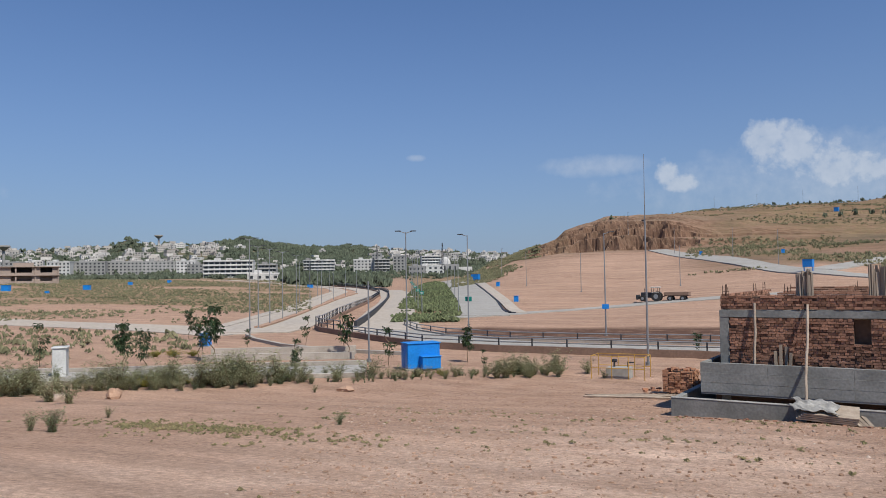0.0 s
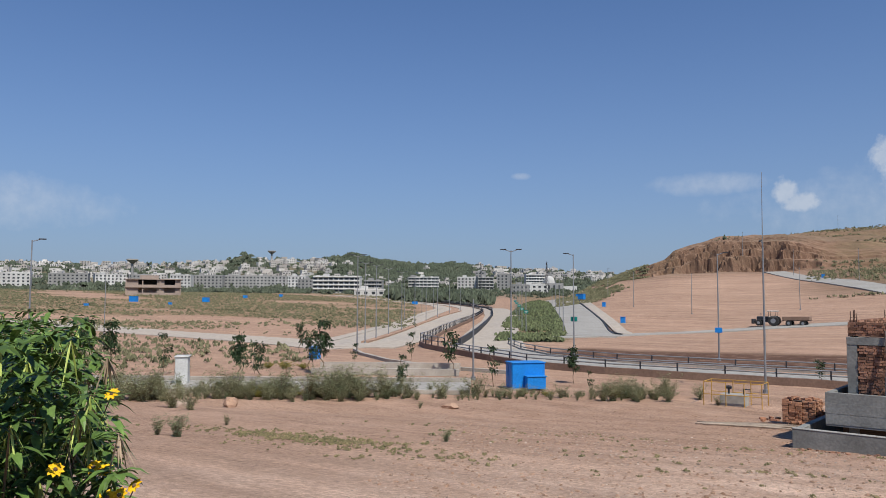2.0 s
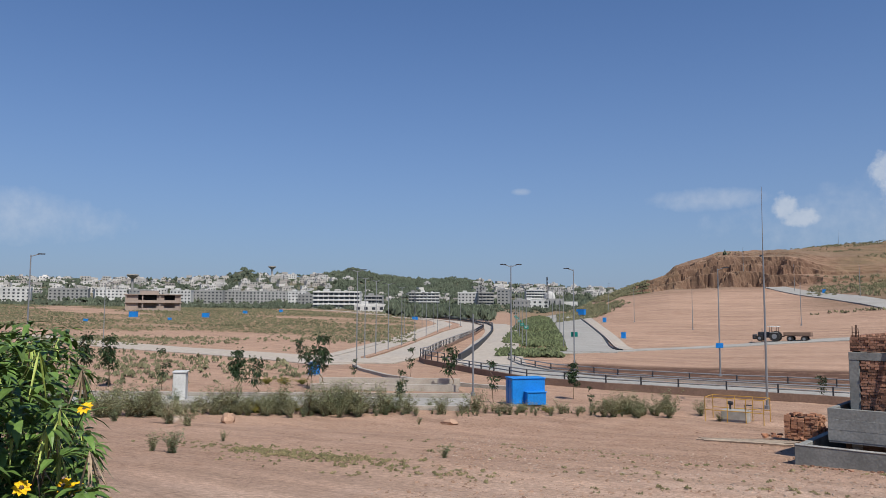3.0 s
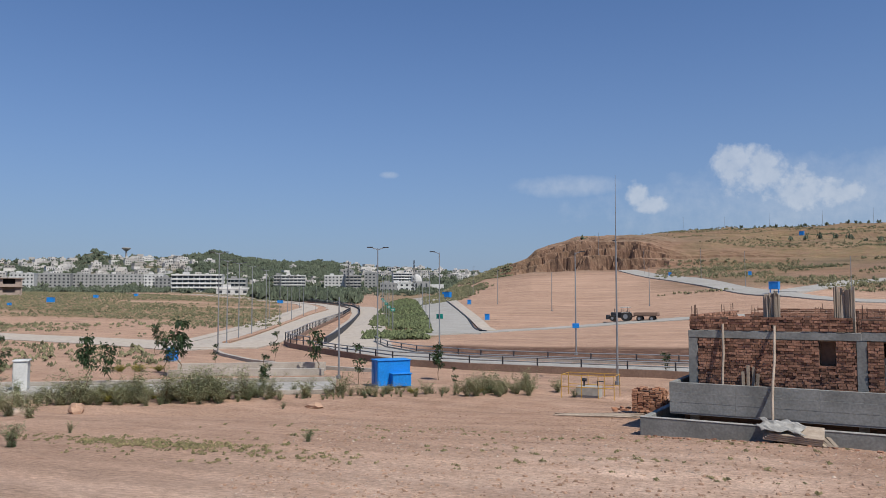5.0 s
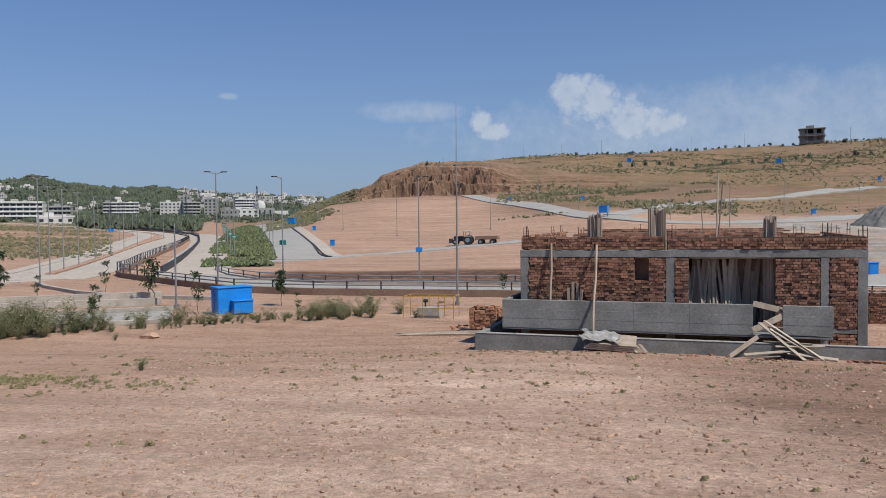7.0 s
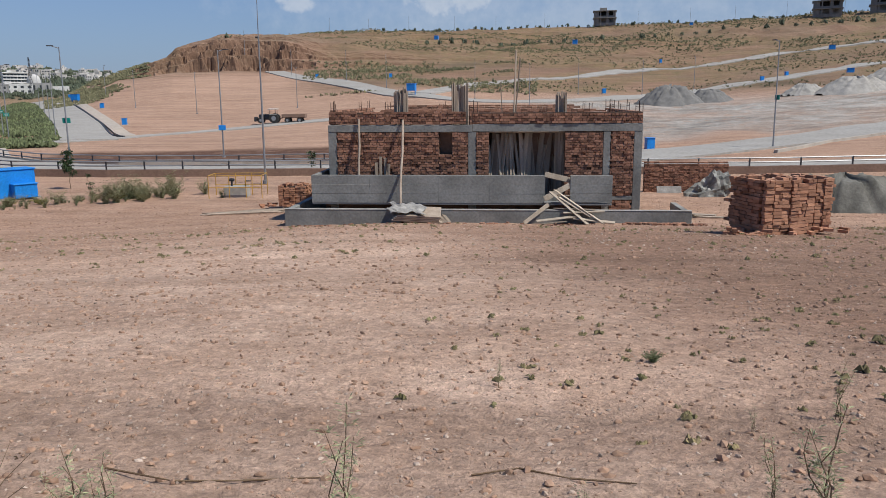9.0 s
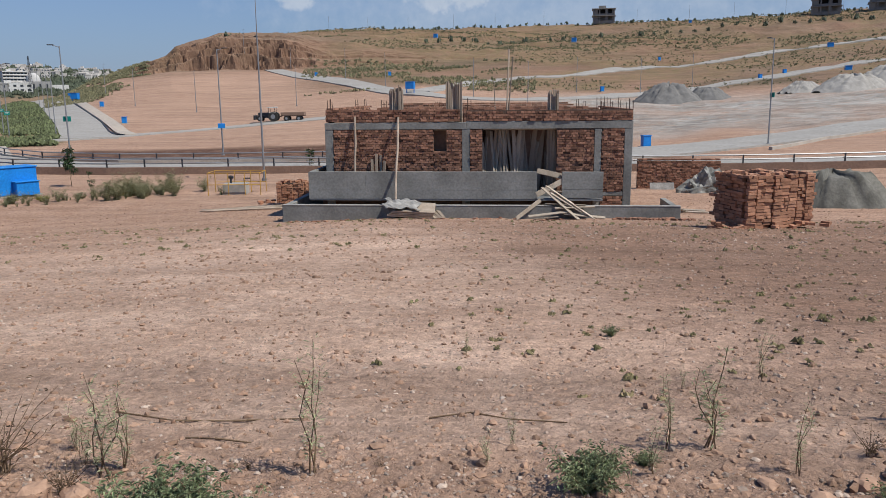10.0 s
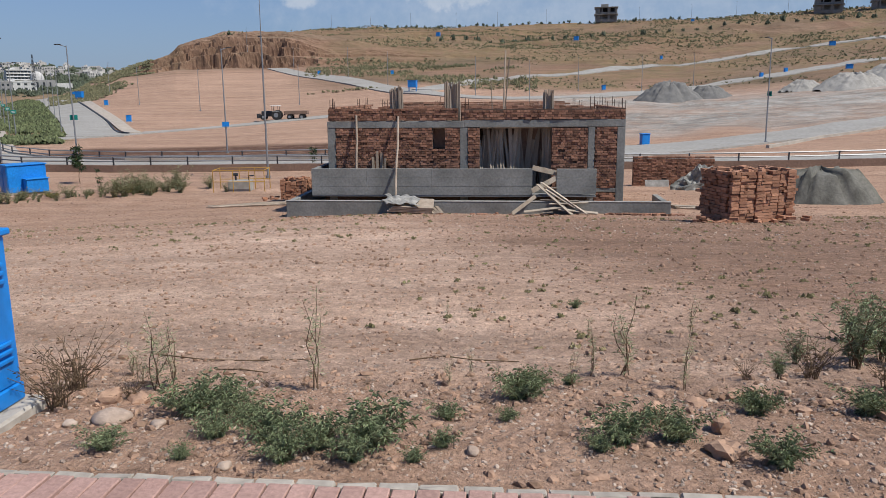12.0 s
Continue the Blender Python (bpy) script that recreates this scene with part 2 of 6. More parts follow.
    L(times(times(span(grit, 0.28, 0.72, 0.56, 1.42), span(tex(45, 4, 0.7), 0.3, 0.7, 0.72, 1.26)), span(tracks.outputs["Fac"], 0.36, 0.64, 0.80, 1.17)), hsv.inputs["Value"])
    L(soil, hsv.inputs["Color"])
    L(hsv.outputs[0], b.inputs["Base Color"])
    bu = N("ShaderNodeBump")
    bu.inputs["Strength"].default_value, bu.inputs["Distance"].default_value = 1.0, 0.042
    L(times(span(grit, 0.2, 0.8), span(tex(30, 5, 0.7), 0.2, 0.8, 0.5, 1.0)), bu.inputs["Height"])
    L(bu.outputs[0], b.inputs["Normal"])
    return ma


SOIL = ground_material()

# ---- mesh helpers ----
UP = Vector((0, 0, 1))


def box(bm, x0, y0, z0, x1, y1, z1, m=None, bevel=0.0):
    """A block between two corners, turned by m."""
    made = bmesh.ops.create_cube(bm, size=1.0)["verts"]
    s = Matrix.Translation(((x0 + x1) / 2, (y0 + y1) / 2, (z0 + z1) / 2)) @ Matrix.Diagonal((x1 - x0, y1 - y0, z1 - z0, 1))
    bmesh.ops.transform(bm, matrix=(m or Matrix()) @ s, verts=made)
    if bevel:
        edges = list({e for v in made for e in v.link_edges})
        bmesh.ops.bevel(bm, geom=edges, offset=bevel, segments=1, affect="EDGES")


def rod(bm, a, b, r0, r1=None, seg=8):
    """A round bar from a to b that tapers from r0 to r1."""
    a, b = Vector(a), Vector(b)
    made = bmesh.ops.create_cone(bm, cap_ends=True, segments=seg, radius1=r0, radius2=r0 if r1 is None else r1, depth=(b - a).length)["verts"]
    bmesh.ops.transform(bm, matrix=Matrix.Translation((a + b) / 2) @ (b - a).to_track_quat("Z", "Y").to_matrix().to_4x4(), verts=made)


def finish(name, bm, material, smooth=False):
    me = bpy.data.meshes.new(name)
    bm.to_mesh(me)
    bm.free()
    me.materials.append(material)
    if smooth:
        me.shade_smooth()
    return me


def part(name, bm, material, parent, label="", smooth=False):
    ob = new(name, finish(name, bm, material, smooth))
    ob.parent = parent
    return tagged(ob, label)


def thing(name, label, category, m=None, group="", kind=""):
    ob = new(name)
    ob.empty_display_size = 0.2
    if m is not None:
        ob.matrix_world = m
    return tagged(ob, label, category, group, kind)


def solid(name, bm, material, label, category, group="", kind="", smooth=False, m=None):
    ob = new(name, finish(name, bm, material, smooth))
    if m is not None:
        ob.matrix_world = m
    return tagged(ob, label, category, group, kind)


def raw(name, verts, faces, material, smooth=False):
    me = bpy.data.meshes.new(name)
    me.from_pydata(verts, [], faces)
    me.materials.append(material)
    if smooth:
        me.shade_smooth()
    return me


# ---- the lie of the land ----
CX, CY = 6.2, -26.2  # the middle of the bearings
R_STEPS = (50, 80, 120, 160, 200, 250, 300, 400)
BEARINGS = (-70, -48, -37, -31, -27.5, -24, -20, -15.5, -11, -6.5, 0, 12, 26)
RISE = {
    80: (0, 0, 0, 0, 0, 0, 0, 0.2, 0.3, 0.4, 0.4, 0.2, 1),
    120: (0, 0, 0, 0.2, 0.1, 0.2, 0.5, 1.2, 1.8, 2.2, 2.2, 1.8, 3),
    160: (0.5, 0.3, 0.2, 1.9, 2.5, 3, 3.2, 4, 5, 6, 4.8, 3.6, 6),
    200: (2, 1.2, 0.6, 3.5, 5.5, 7, 7.5, 8.5, 10, 9.5, 9, 8, 10.5),
    250: (3.5, 2.5, 1, 5, 10.5, 13, 13.5, 13.5, 14, 14.5, 15, 13.5, 16),
    300: (5.5, 4, 1.5, 5.5, 13.0, 20.5, 28.3, 27.6, 26.2, 24, 22.5, 22, 23),
    400: (8.5, 6.5, 3, 5, 9, 20, 33, 36.8, 38, 38.5, 39.2, 40, 42),
}


def polar(bearing, r):
    return CX + r * math.sin(radians(bearing)), CY + r * math.cos(radians(bearing))


def wave(x, y, s, seed=0.0):
    """Smooth waves that never quite repeat, about -1 to 1."""
    return (np.sin(x / s + seed) * np.cos(y / s * 1.13 + seed * 2.1) + 0.6 * np.sin((x * 0.7 + y * 1.3) / s * 1.9 + seed * 3.7) + 0.4 * np.sin((x * 1.6 - y * 0.9) / s * 3.1 + seed)) / 2


def smooth(a, b, v):
    u = np.clip((v - a) / (b - a), 0, 1)
    return u * u * (3 - 2 * u)


def lattice(i, j, seed):
    """A hash of whole numbers, 0 to 1."""
    v = np.sin(i * 127.1 + j * 311.7 + seed * 74.7) * 43758.5453
    return v - np.floor(v)


def fbm(x, y, s, octaves=4, seed=0.0):
    """Fractal value noise of base size s, about -1 to 1."""
    total, amp = 0.0, 1.0
    x, y = np.asarray(x, float) / s, np.asarray(y, float) / s
    for k in range(octaves):
        i, j = np.floor(x), np.floor(y)
        u, v = x - i, y - j
        u, v = u * u * (3 - 2 * u), v * v * (3 - 2 * v)
        low = lattice(i, j, seed + k) * (1 - u) + lattice(i + 1, j, seed + k) * u
        top = lattice(i, j + 1, seed + k) * (1 - u) + lattice(i + 1, j + 1, seed + k) * u
        total = total + amp * (2 * (low * (1 - v) + top * v) - 1)
        x, y, amp = x * 2.03 + 17.3, y * 2.03 + 9.1, amp * 0.5
    return total / 1.6


BRINK = ((-31, 5.5), (-29, 11.4), (-26.9, 15.6), (-25.2, 18.0), (-24.3, 19.6), (-23.6, 23.0), (-22.9, 24.6), (-21.9, 25.8), (-20.6, 27.6), (-17.8, 27.8), (-15.5, 27.2), (-11, 26.2), (-6.5, 24))
SKYLINE = ((-84, 2.2), (-66, 2.2), (-61.2, 2.25), (-58.2, 2.45), (-56.4, 2.55), (-55.1, 3.15), (-54.0, 2.75), (-53, 2.8), (-50.7, 2.65), (-49, 2.9), (-47.2, 3.25), (-45.7, 2.85), (-42.9, 2.5), (-40.4, 2.45), (-39.6, 2.6), (-37.1, 2.25), (-34.5, 2.1), (-32, 2.0), (-29, 1.75))


def height(x, y):
    """The ground's height at x, y."""
    x, y = np.asarray(x, float), np.asarray(y, float)
    near = np.interp(y, (-60, -26.1, -25.3, -24, -22.7, -21.6, -16, -10.7, -7.8, -2, 8, 15, 20), (3.72, 3.70, 3.66, 3.52, 3.27, 3.13, 2.4, 1.92, 1.66, 0.95, 0.45, 0.12, 0))
    near = np.maximum(near + 0.045 * np.clip(x - 3, -200, 0) * smooth(-25, -18, y), 0)
    r, a = np.hypot(x - CX, y - CY), np.degrees(np.arctan2(x - CX, y - CY))
    side = 1 - smooth(60, 100, np.abs(a + 5) - 10)
    cols = [np.zeros_like(r)] + [np.interp(a, BEARINGS, RISE[k]) for k in R_STEPS[1:]]
    cols[6] = np.where((a > -31) & (a < -6.5), np.interp(a, [k for k, _ in BRINK], [v for _, v in BRINK]), cols[6])
    right = smooth(-29, -21, a)
    sky_line = np.interp(a, [k for k, _ in SKYLINE], [v for _, v in SKYLINE]) + 0.05 * fbm(a, a * 0, 0.8)
    top = 5 + 1250 * np.tan(np.radians(sky_line))
    beyond = ((600, 9 * (1 - right) + right * cols[7] * 0.8), (900, 17 * (1 - right) + 8 * right), (1250, top * (1 - right * 0.8)), (1700, top * 0.5), (4500, 0 * r))
    steps, cols = list(R_STEPS) + [k for k, _ in beyond], cols + [c for _, c in beyond]
    far = np.zeros_like(r)
    cliff = smooth(-28.0, -25.5, a) * (1 - 0.8 * smooth(-16.5, -13, a)) * (1 - smooth(-6, -3, a))
    # flutes cut into the quarry face, and a brink that wanders in and out
    flute = 2.2 * fbm(a, a * 0 + 3.3, 1.3, 3, 6) + 2.6 * fbm(x, y, 10.0, 3, 3) + 4.2 * (1 - 2 * np.abs(fbm(x, y, 4.5, 4, 13))) - 4.0 * smooth(-23.6, -22.8, a) + 4.0 * smooth(-18, -15, a)
    low_shelf = 0.30 + 0.10 * smooth(-23.2, -22.2, a) * (1 - smooth(-19, -17, a)) - 0.05 * fbm(a, a * 0, 0.9, 3, 2)
    for k in range(len(steps) - 1):
        rj = r + (cliff * flute if steps[k] == 250 else 0)
        f = np.clip((rj - steps[k]) / (steps[k + 1] - steps[k]), 0, 1)
        if steps[k] == 250:
            at = 0.44 + 0.05 * fbm(a, a * 0 + 8, 0.7, 4, 5)
            crag = f + 0.035 * fbm(x, y, 2.6, 3, 7)
            upper = 0.82 - low_shelf
            ledges = low_shelf * smooth(at - 0.34, at - 0.26, crag) + upper * (0.5 * smooth(at - 0.13, at - 0.10, crag) + 0.3 * smooth(at - 0.06, at - 0.035, crag) + 0.2 * smooth(at - 0.01, at + 0.01, crag)) + 0.18 * smooth(at + 0.12, at + 0.5, f)
            f = f * (1 - cliff) + cliff * (0.10 * f + 0.90 * ledges)
        inside = (r >= steps[k]) & (r < steps[k + 1])
        far = np.where(inside, cols[k] * (1 - f) + cols[k + 1] * f, far)
    z = near + far * side
    lumps = 0.02 * wave(x, y, 0.9) + 0.015 * wave(x, y, 0.31, 4) + 0.035 * wave(x, y, 2.7, 1)
    close = 1 - smooth(6, 14, r)
    lumps = lumps + close * (0.011 * wave(x, y, 0.085, 2) + 0.007 * wave(x, y, 0.04, 7))
    rough = smooth(-25.35, -25.0, y)
    wild = smooth(255, 300, r) * smooth(-26, -20, a)
    ledge = z / 3.2 + 0.35 * wave(x, y, 40, 1)
    step = 3.2 * (np.floor(ledge) + smooth(0.38, 0.62, ledge - np.floor(ledge)) - ledge)
    z = z + step * 0.7 * smooth(300, 312, r) * (1 - smooth(395, 420, r)) * smooth(-20, -16, a) * smooth(-0.2, 0.3, wave(x, y, 60, 9))
    z = z + 0.22 * step * smooth(182, 192, r) * (1 - smooth(286, 298, r)) * smooth(-10, -6, a) * smooth(0.0, 0.3, fbm(x, y, 45, 2, 21))
    return z + lumps * rough * (1 - smooth(40, 70, r)) + wild * (0.9 * fbm(x, y, 9, 4, 1) + 0.9 * wave(x, y, 19, 3)) + smooth(150, 180, r) * (1 - smooth(395, 420, r)) * smooth(-9, -3, a) * 0.45 * fbm(x, y, 7, 4, 8) + smooth(80, 92, r) * (1 - smooth(150, 165, r)) * smooth(-2, 4, a) * 0.4 * fbm(x, y, 6, 4, 4)


def ground_z(x, y):
    return float(height(x, y))


def build_ground():
    fine = np.concatenate([np.arange(-82, -30, 0.3), np.arange(-30, -12, 0.12), np.arange(-12, 44, 0.28)])
    az = np.radians(np.concatenate([fine, np.arange(44, 278, 6.0)]))
    r = np.concatenate([[0.3], 0.8 * 1.0135 ** np.arange(0, 640)])
    r = np.sort(np.concatenate([r[(r < 252) | (r > 292)], np.arange(252, 292, 0.5)]))
    r = r[r < 4400]
    A, R = np.meshgrid(az, r)
    x, y = CX + R * np.sin(A), CY + R * np.cos(A)
    z = height(x, y)
    n, k = len(r), len(az)
    verts = np.stack([x, y, z], -1).reshape(-1, 3)
    i, j = np.meshgrid(np.arange(n - 1), np.arange(k), indexing="ij")
    j2 = (j + 1) % k
    quads = np.stack([i * k + j, i * k + j2, (i + 1) * k + j2, (i + 1) * k + j], -1).reshape(-1, 4)[:, ::-1]
    cap = [list(range(k))]
    me = bpy.data.meshes.new("ground")
    me.from_pydata(verts.tolist(), [], quads.tolist() + cap)
    me.materials.append(SOIL)
    me.shade_smooth()
    rocky = np.repeat((np.arange(n - 1) >= np.searchsorted(r, 240))[:, None], k, 1).ravel()
    me.polygons.foreach_set("use_smooth", np.append(~rocky, True))
    a, rr = np.degrees(np.arctan2(x - CX, y - CY)), R
    patch = 0.5 + 0.5 * wave(x * 0.5, y, 23, 2)
    veg = smooth(0.36, 0.62, patch + 0.2 * smooth(130, 220, rr)) * smooth(112, 150, rr) * (1 - smooth(-44, -40, a))
    veg = np.maximum(veg, 0.6 * smooth(235, 275, rr) * smooth(-27, -21, a) * smooth(0.2, 0.55, 0.5 + 0.5 * wave(x, y, 31, 7)) * (1 - smooth(-24, -23, a) * (1 - smooth(-15, -12, a)) * (1 - smooth(290, 300, rr))))
    veg = np.maximum(veg, smooth(165, 185, rr) * smooth(-14, -9, a) * smooth(0.3, 0.6, 0.5 + 0.5 * wave(x, y, 17, 1)) * 0.9)
    veg = np.maximum(veg, smooth(-35.6, -34.8, a) * (1 - smooth(-31.5, -30.6, a)) * smooth(88, 100, rr))
    grey = smooth(0, 5, a) * smooth(84, 96, rr + 8 * wave(x, y, 11)) * (1 - smooth(150, 175, rr)) * np.clip(0.85 + 0.5 * wave(x, y, 12), 0, 1)
    dark = smooth(32, 34, y) * (1 - smooth(44, 49, y + 3 * wave(x, y, 9))) * smooth(-38, -33, x) * (1 - smooth(15, 25, x))
    dark = np.maximum(dark, 0.9 * smooth(262, 268, rr) * (1 - smooth(290, 296, rr)) * smooth(-25, -23, a) * (1 - smooth(-17, -12, a)))
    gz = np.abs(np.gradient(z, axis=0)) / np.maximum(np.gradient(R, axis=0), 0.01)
    # steep rock goes browner and darker, with the shade of its crevices painted in
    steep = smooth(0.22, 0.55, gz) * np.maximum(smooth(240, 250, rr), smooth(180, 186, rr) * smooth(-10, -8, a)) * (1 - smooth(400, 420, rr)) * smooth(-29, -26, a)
    damp = 0.42 * smooth(5.6, 10.0, x + 0.25 * (y + 20) + 1.5 * wave(x, y, 1.9, 4)) * (1 - smooth(-6, -1, y)) * smooth(-25.4, -24.5, y)
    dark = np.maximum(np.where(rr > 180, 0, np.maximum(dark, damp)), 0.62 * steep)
    hill = smooth(165, 185, rr) * smooth(-17, -12, a) * 1.0 + smooth(225, 262, rr) * smooth(-29, -26, a) * (1 - smooth(-17, -12, a)) * 0.8
    green = smooth(430, 620, rr) * (1 - smooth(-27, -24, a))
    dust = (1 - smooth(14, 24, rr)) * smooth(-24.7, -23.3, y) * smooth(-10, 1, x) * (1 - smooth(5.5, 10.5, x + 0.25 * (y + 20) + 1.2 * wave(x, y, 1.7, 4)))
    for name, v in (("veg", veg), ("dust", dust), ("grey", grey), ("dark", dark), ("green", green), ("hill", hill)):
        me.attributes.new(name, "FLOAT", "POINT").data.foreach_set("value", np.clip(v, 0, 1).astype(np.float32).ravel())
    tagged(new("ground", me), "bare sandy building plots with scrub and distant hills", "ground", kind="structure")


build_ground()


def ribbon(name, points, width, material, label, lift=0.1, step=3.0, kerb=False, thick=0.5):
    """A road slab along points, with its own thickness."""
    pts = [Vector((*p, 0)) for p in points]
    fine = []
    for a, b in zip(pts, pts[1:]):
        n = max(1, int((b - a).length / step))
        fine += [a.lerp(b, k / n) for k in range(n)]
    fine.append(pts[-1])
    for _ in range(6):
        fine = [fine[0]] + [(p + q * 2 + s) / 4 for p, q, s in zip(fine, fine[1:], fine[2:])] + [fine[-1]]
    verts, faces = [], []
    for k, p in enumerate(fine):
        d = (fine[min(k + 1, len(fine) - 1)] - fine[max(k - 1, 0)]).normalized()
        side = Vector((d.y, -d.x, 0)) * width / 2
        a, b = p - side, p + side
        za, zb, zm = ground_z(*a.xy), ground_z(*b.xy), ground_z(*p.xy)
        up = max(0.0, zm - (za + zb) / 2) + lift
        za, zb = za + up, zb + up
        verts += [(a.x, a.y, za - thick), (a.x, a.y, za), (b.x, b.y, zb), (b.x, b.y, zb - thick)]
        if k:
            o = 4 * k
            faces += [(o - 4 + i, o - 4 + i + 1, o + i + 1, o + i) for i in range(3)]
    faces += [(0, 1, 2, 3), tuple(len(verts) - i for i in (1, 2, 3, 4))]
    ob = new(name, raw(name, verts, faces, material))
    return tagged(ob, label, "road", kind="structure"), fine


# ---- roads ----
ribbon("road_main", [(-44, 39), (-38, 33.3), (-30, 28.0), (-22, 26.0), (-10, 26.8), (10, 27.8), (70, 28)], 5.6, PALE_CONCRETE, "pale dusty concrete road across the plain")
ribbon("road_west", [(-150, 33), (-110, 32), (-80, 31.5), (-62, 30.5), (-52, 28)], 8.5, DUSTY_ROAD, "pale concrete road under a layer of sandy dust", 0.08)
ribbon("road_left_carriageway", [(-52, 29), (-56.5, 37.5), (-61.5, 45), (-72, 59.5), (-88.5, 83), (-111, 116), (-136, 152), (-158, 181), (-184, 206), (-222, 221), (-300, 238)], 7.0, DUSTY_ROAD, "pale concrete carriageway under a layer of sandy dust", 0.12)
ribbon("road_service", [(-60, 32), (-70.5, 46.5), (-81, 60.5), (-103, 91), (-131, 129), (-162, 172), (-190, 200), (-230, 214)], 5.4, DUSTY_ROAD, "dusty service lane beside the carriageway", 0.1)
ribbon("road_right_carriageway", [(-41, 36), (-48, 45.5), (-57, 58), (-72, 79), (-89.5, 104.5), (-114, 138), (-143, 174), (-176, 208), (-215, 234), (-300, 256)], 7.8, DUSTY_ROAD, "pale concrete carriageway under a layer of sandy dust", 0.14)
ribbon("road_ramp", [(-45, 64), (-48.5, 70), (-62.5, 92), (-84, 124), (-124, 184), (-150, 222)], 6.6, PALE_CONCRETE, "grey concrete road that climbs a low rise", 0.2)
ribbon("ramp_footway", [(-44.4, 72.8), (-58.6, 94.7), (-80.1, 126.7), (-120.1, 186.7)], 2.0, DUSTY_ROAD, "narrow dusty footway beside the climbing road", 0.24)
ribbon("road_track", [(-56, 50.5), (-47.5, 57), (-45.5, 66), (-44, 76), (-40, 84), (-33, 89), (-22, 93.5), (-9, 96), (8, 93)], 3.8, PALE_CONCRETE, "narrow pale track below the bare slope", 0.12)
ribbon("road_hill", [polar(-17, 248), polar(-15.5, 226), polar(-12, 190), polar(-6.5, 152), polar(-2, 146), polar(4, 156), polar(8.3, 166), polar(17, 192), polar(24.4, 222), polar(40, 270)], 6.0, PALE_CONCRETE, "pale concrete road that crosses the hillside", 0.2)
ribbon("road_hill_upper", [polar(-6.5, 158), polar(-2.3, 190), polar(8, 232), polar(18.8, 272), polar(24.3, 292), polar(40, 320)], 4.5, PALE_CONCRETE, "narrow pale road high on the hillside", 0.25)
ribbon("road_side", [(4, 31.5), (14, 35.5), (20, 40), (26, 45), (32, 49.5), (38, 53), (46, 58), (60, 68), (90, 88)], 7.6, PALE_CONCRETE, "pale concrete side road that climbs away", 0.15)
ribbon("footpath", [(-50, -13), (-37.5, -4.2), (-32.5, -0.3), (-28.8, 3.0), (-21.5, 8.5)], 4.6, PALE_CONCRETE, "low concrete path along the plots", 0.14)


def low_wall(name, points, high, thick, material, label):
    verts, faces = [], []
    fine = []
    for a, b in zip(points, points[1:]):
        n = max(1, int(math.dist(a, b) / 2))
        fine += [(a[0] + (b[0] - a[0]) * k / n, a[1] + (b[1] - a[1]) * k / n) for k in range(n)]
    fine.append(points[-1])
    for k, p in enumerate(fine):
        q, s = Vector(fine[max(k - 1, 0)]), Vector(fine[min(k + 1, len(fine) - 1)])
        d = (s - q).normalized()
        o = Vector((d.y, -d.x)) * thick / 2
        z = ground_z(*p)
        a, b = Vector(p) - o, Vector(p) + o
        verts += [(a.x, a.y, z - 0.4), (a.x, a.y, z + high), (b.x, b.y, z + high), (b.x, b.y, z - 0.4)]
        if k:
            n = 4 * k
            faces += [(n - 4 + i, n - 4 + (i + 1) % 4, n + (i + 1) % 4, n + i) for i in range(4)]
    faces += [(0, 1, 2, 3), tuple(len(verts) - i for i in (1, 2, 3, 4))]
    return tagged(new(name, raw(name, verts, faces, material)), label, "wall", kind="structure"), fine


def railing(points, base, high, gap, label):
    """Posts with two rails along points, on a wall of the given height."""
    rail = thing("railing", label, "railing", Matrix.Translation((*points[0], 0)))
    post = bmesh.new()
    box(post, -0.04, -0.04, -0.1, 0.04, 0.04, high)
    post_mesh = finish("post", post, DARK_STEEL)
    fine, carry = [], 0.0
    for a, b in zip(points, points[1:]):
        n = max(1, round(math.dist(a, b) / gap))
        fine += [(a[0] + (b[0] - a[0]) * k / n, a[1] + (b[1] - a[1]) * k / n) for k in range(n)]
    fine.append(points[-1])
    at = [Vector((*p, ground_z(*p) + base)) for p in fine]
    for p in at:
        o = new("post", post_mesh)
        o.parent = rail
        o.location = p - at[0] + Vector((0, 0, at[0].z))
    for h in (high * 0.5, high * 0.96):
        verts, faces = [], []
        for k, p in enumerate(at):
            d = (at[min(k + 1, len(at) - 1)] - at[max(k - 1, 0)]).normalized()
            side = Vector((d.y, -d.x, 0)) * 0.04
            c = p - Vector((at[0].x, at[0].y, 0)) + Vector((0, 0, h))
            verts += [tuple(c - side), tuple(c + Vector((0, 0, 0.045))), tuple(c + side), tuple(c - Vector((0, 0, 0.045)))]
            if k:
                o = 4 * k
                faces += [(o - 4 + i, o - 4 + (i + 1) % 4, o + (i + 1) % 4, o + i) for i in range(4)]
        o = new("rail", raw("rail", verts, faces, STEEL))
        o.parent = rail
    return rail


FRONT = [(60, 24.3), (28, 24.2), (12, 23.8), (-9, 22.6), (-15, 22.0), (-20, 21.6), (-27, 22.3), (-32, 24.9), (-36.5, 27.3), (-42, 30.4), (-47, 33.3), (-50.6, 36.5), (-52.4, 39.6), (-56, 44.6), (-65.5, 57.5), (-80.5, 79.5), (-104.5, 115.5), (-128, 149), (-148, 175), (-174, 202), (-194, 217), (-212, 224), (-240, 232)]
low_wall("wall_kerb_front", FRONT, 0.48, 0.35, REDWALL, "dusty reddish low wall beside the road")
railing(FRONT[:10], 0.44, 0.58, 3.2, "dark steel railing on the low roadside wall")
railing(FRONT[9:20], 0.44, 0.95, 2.2, "curved dark railing along the median channel")
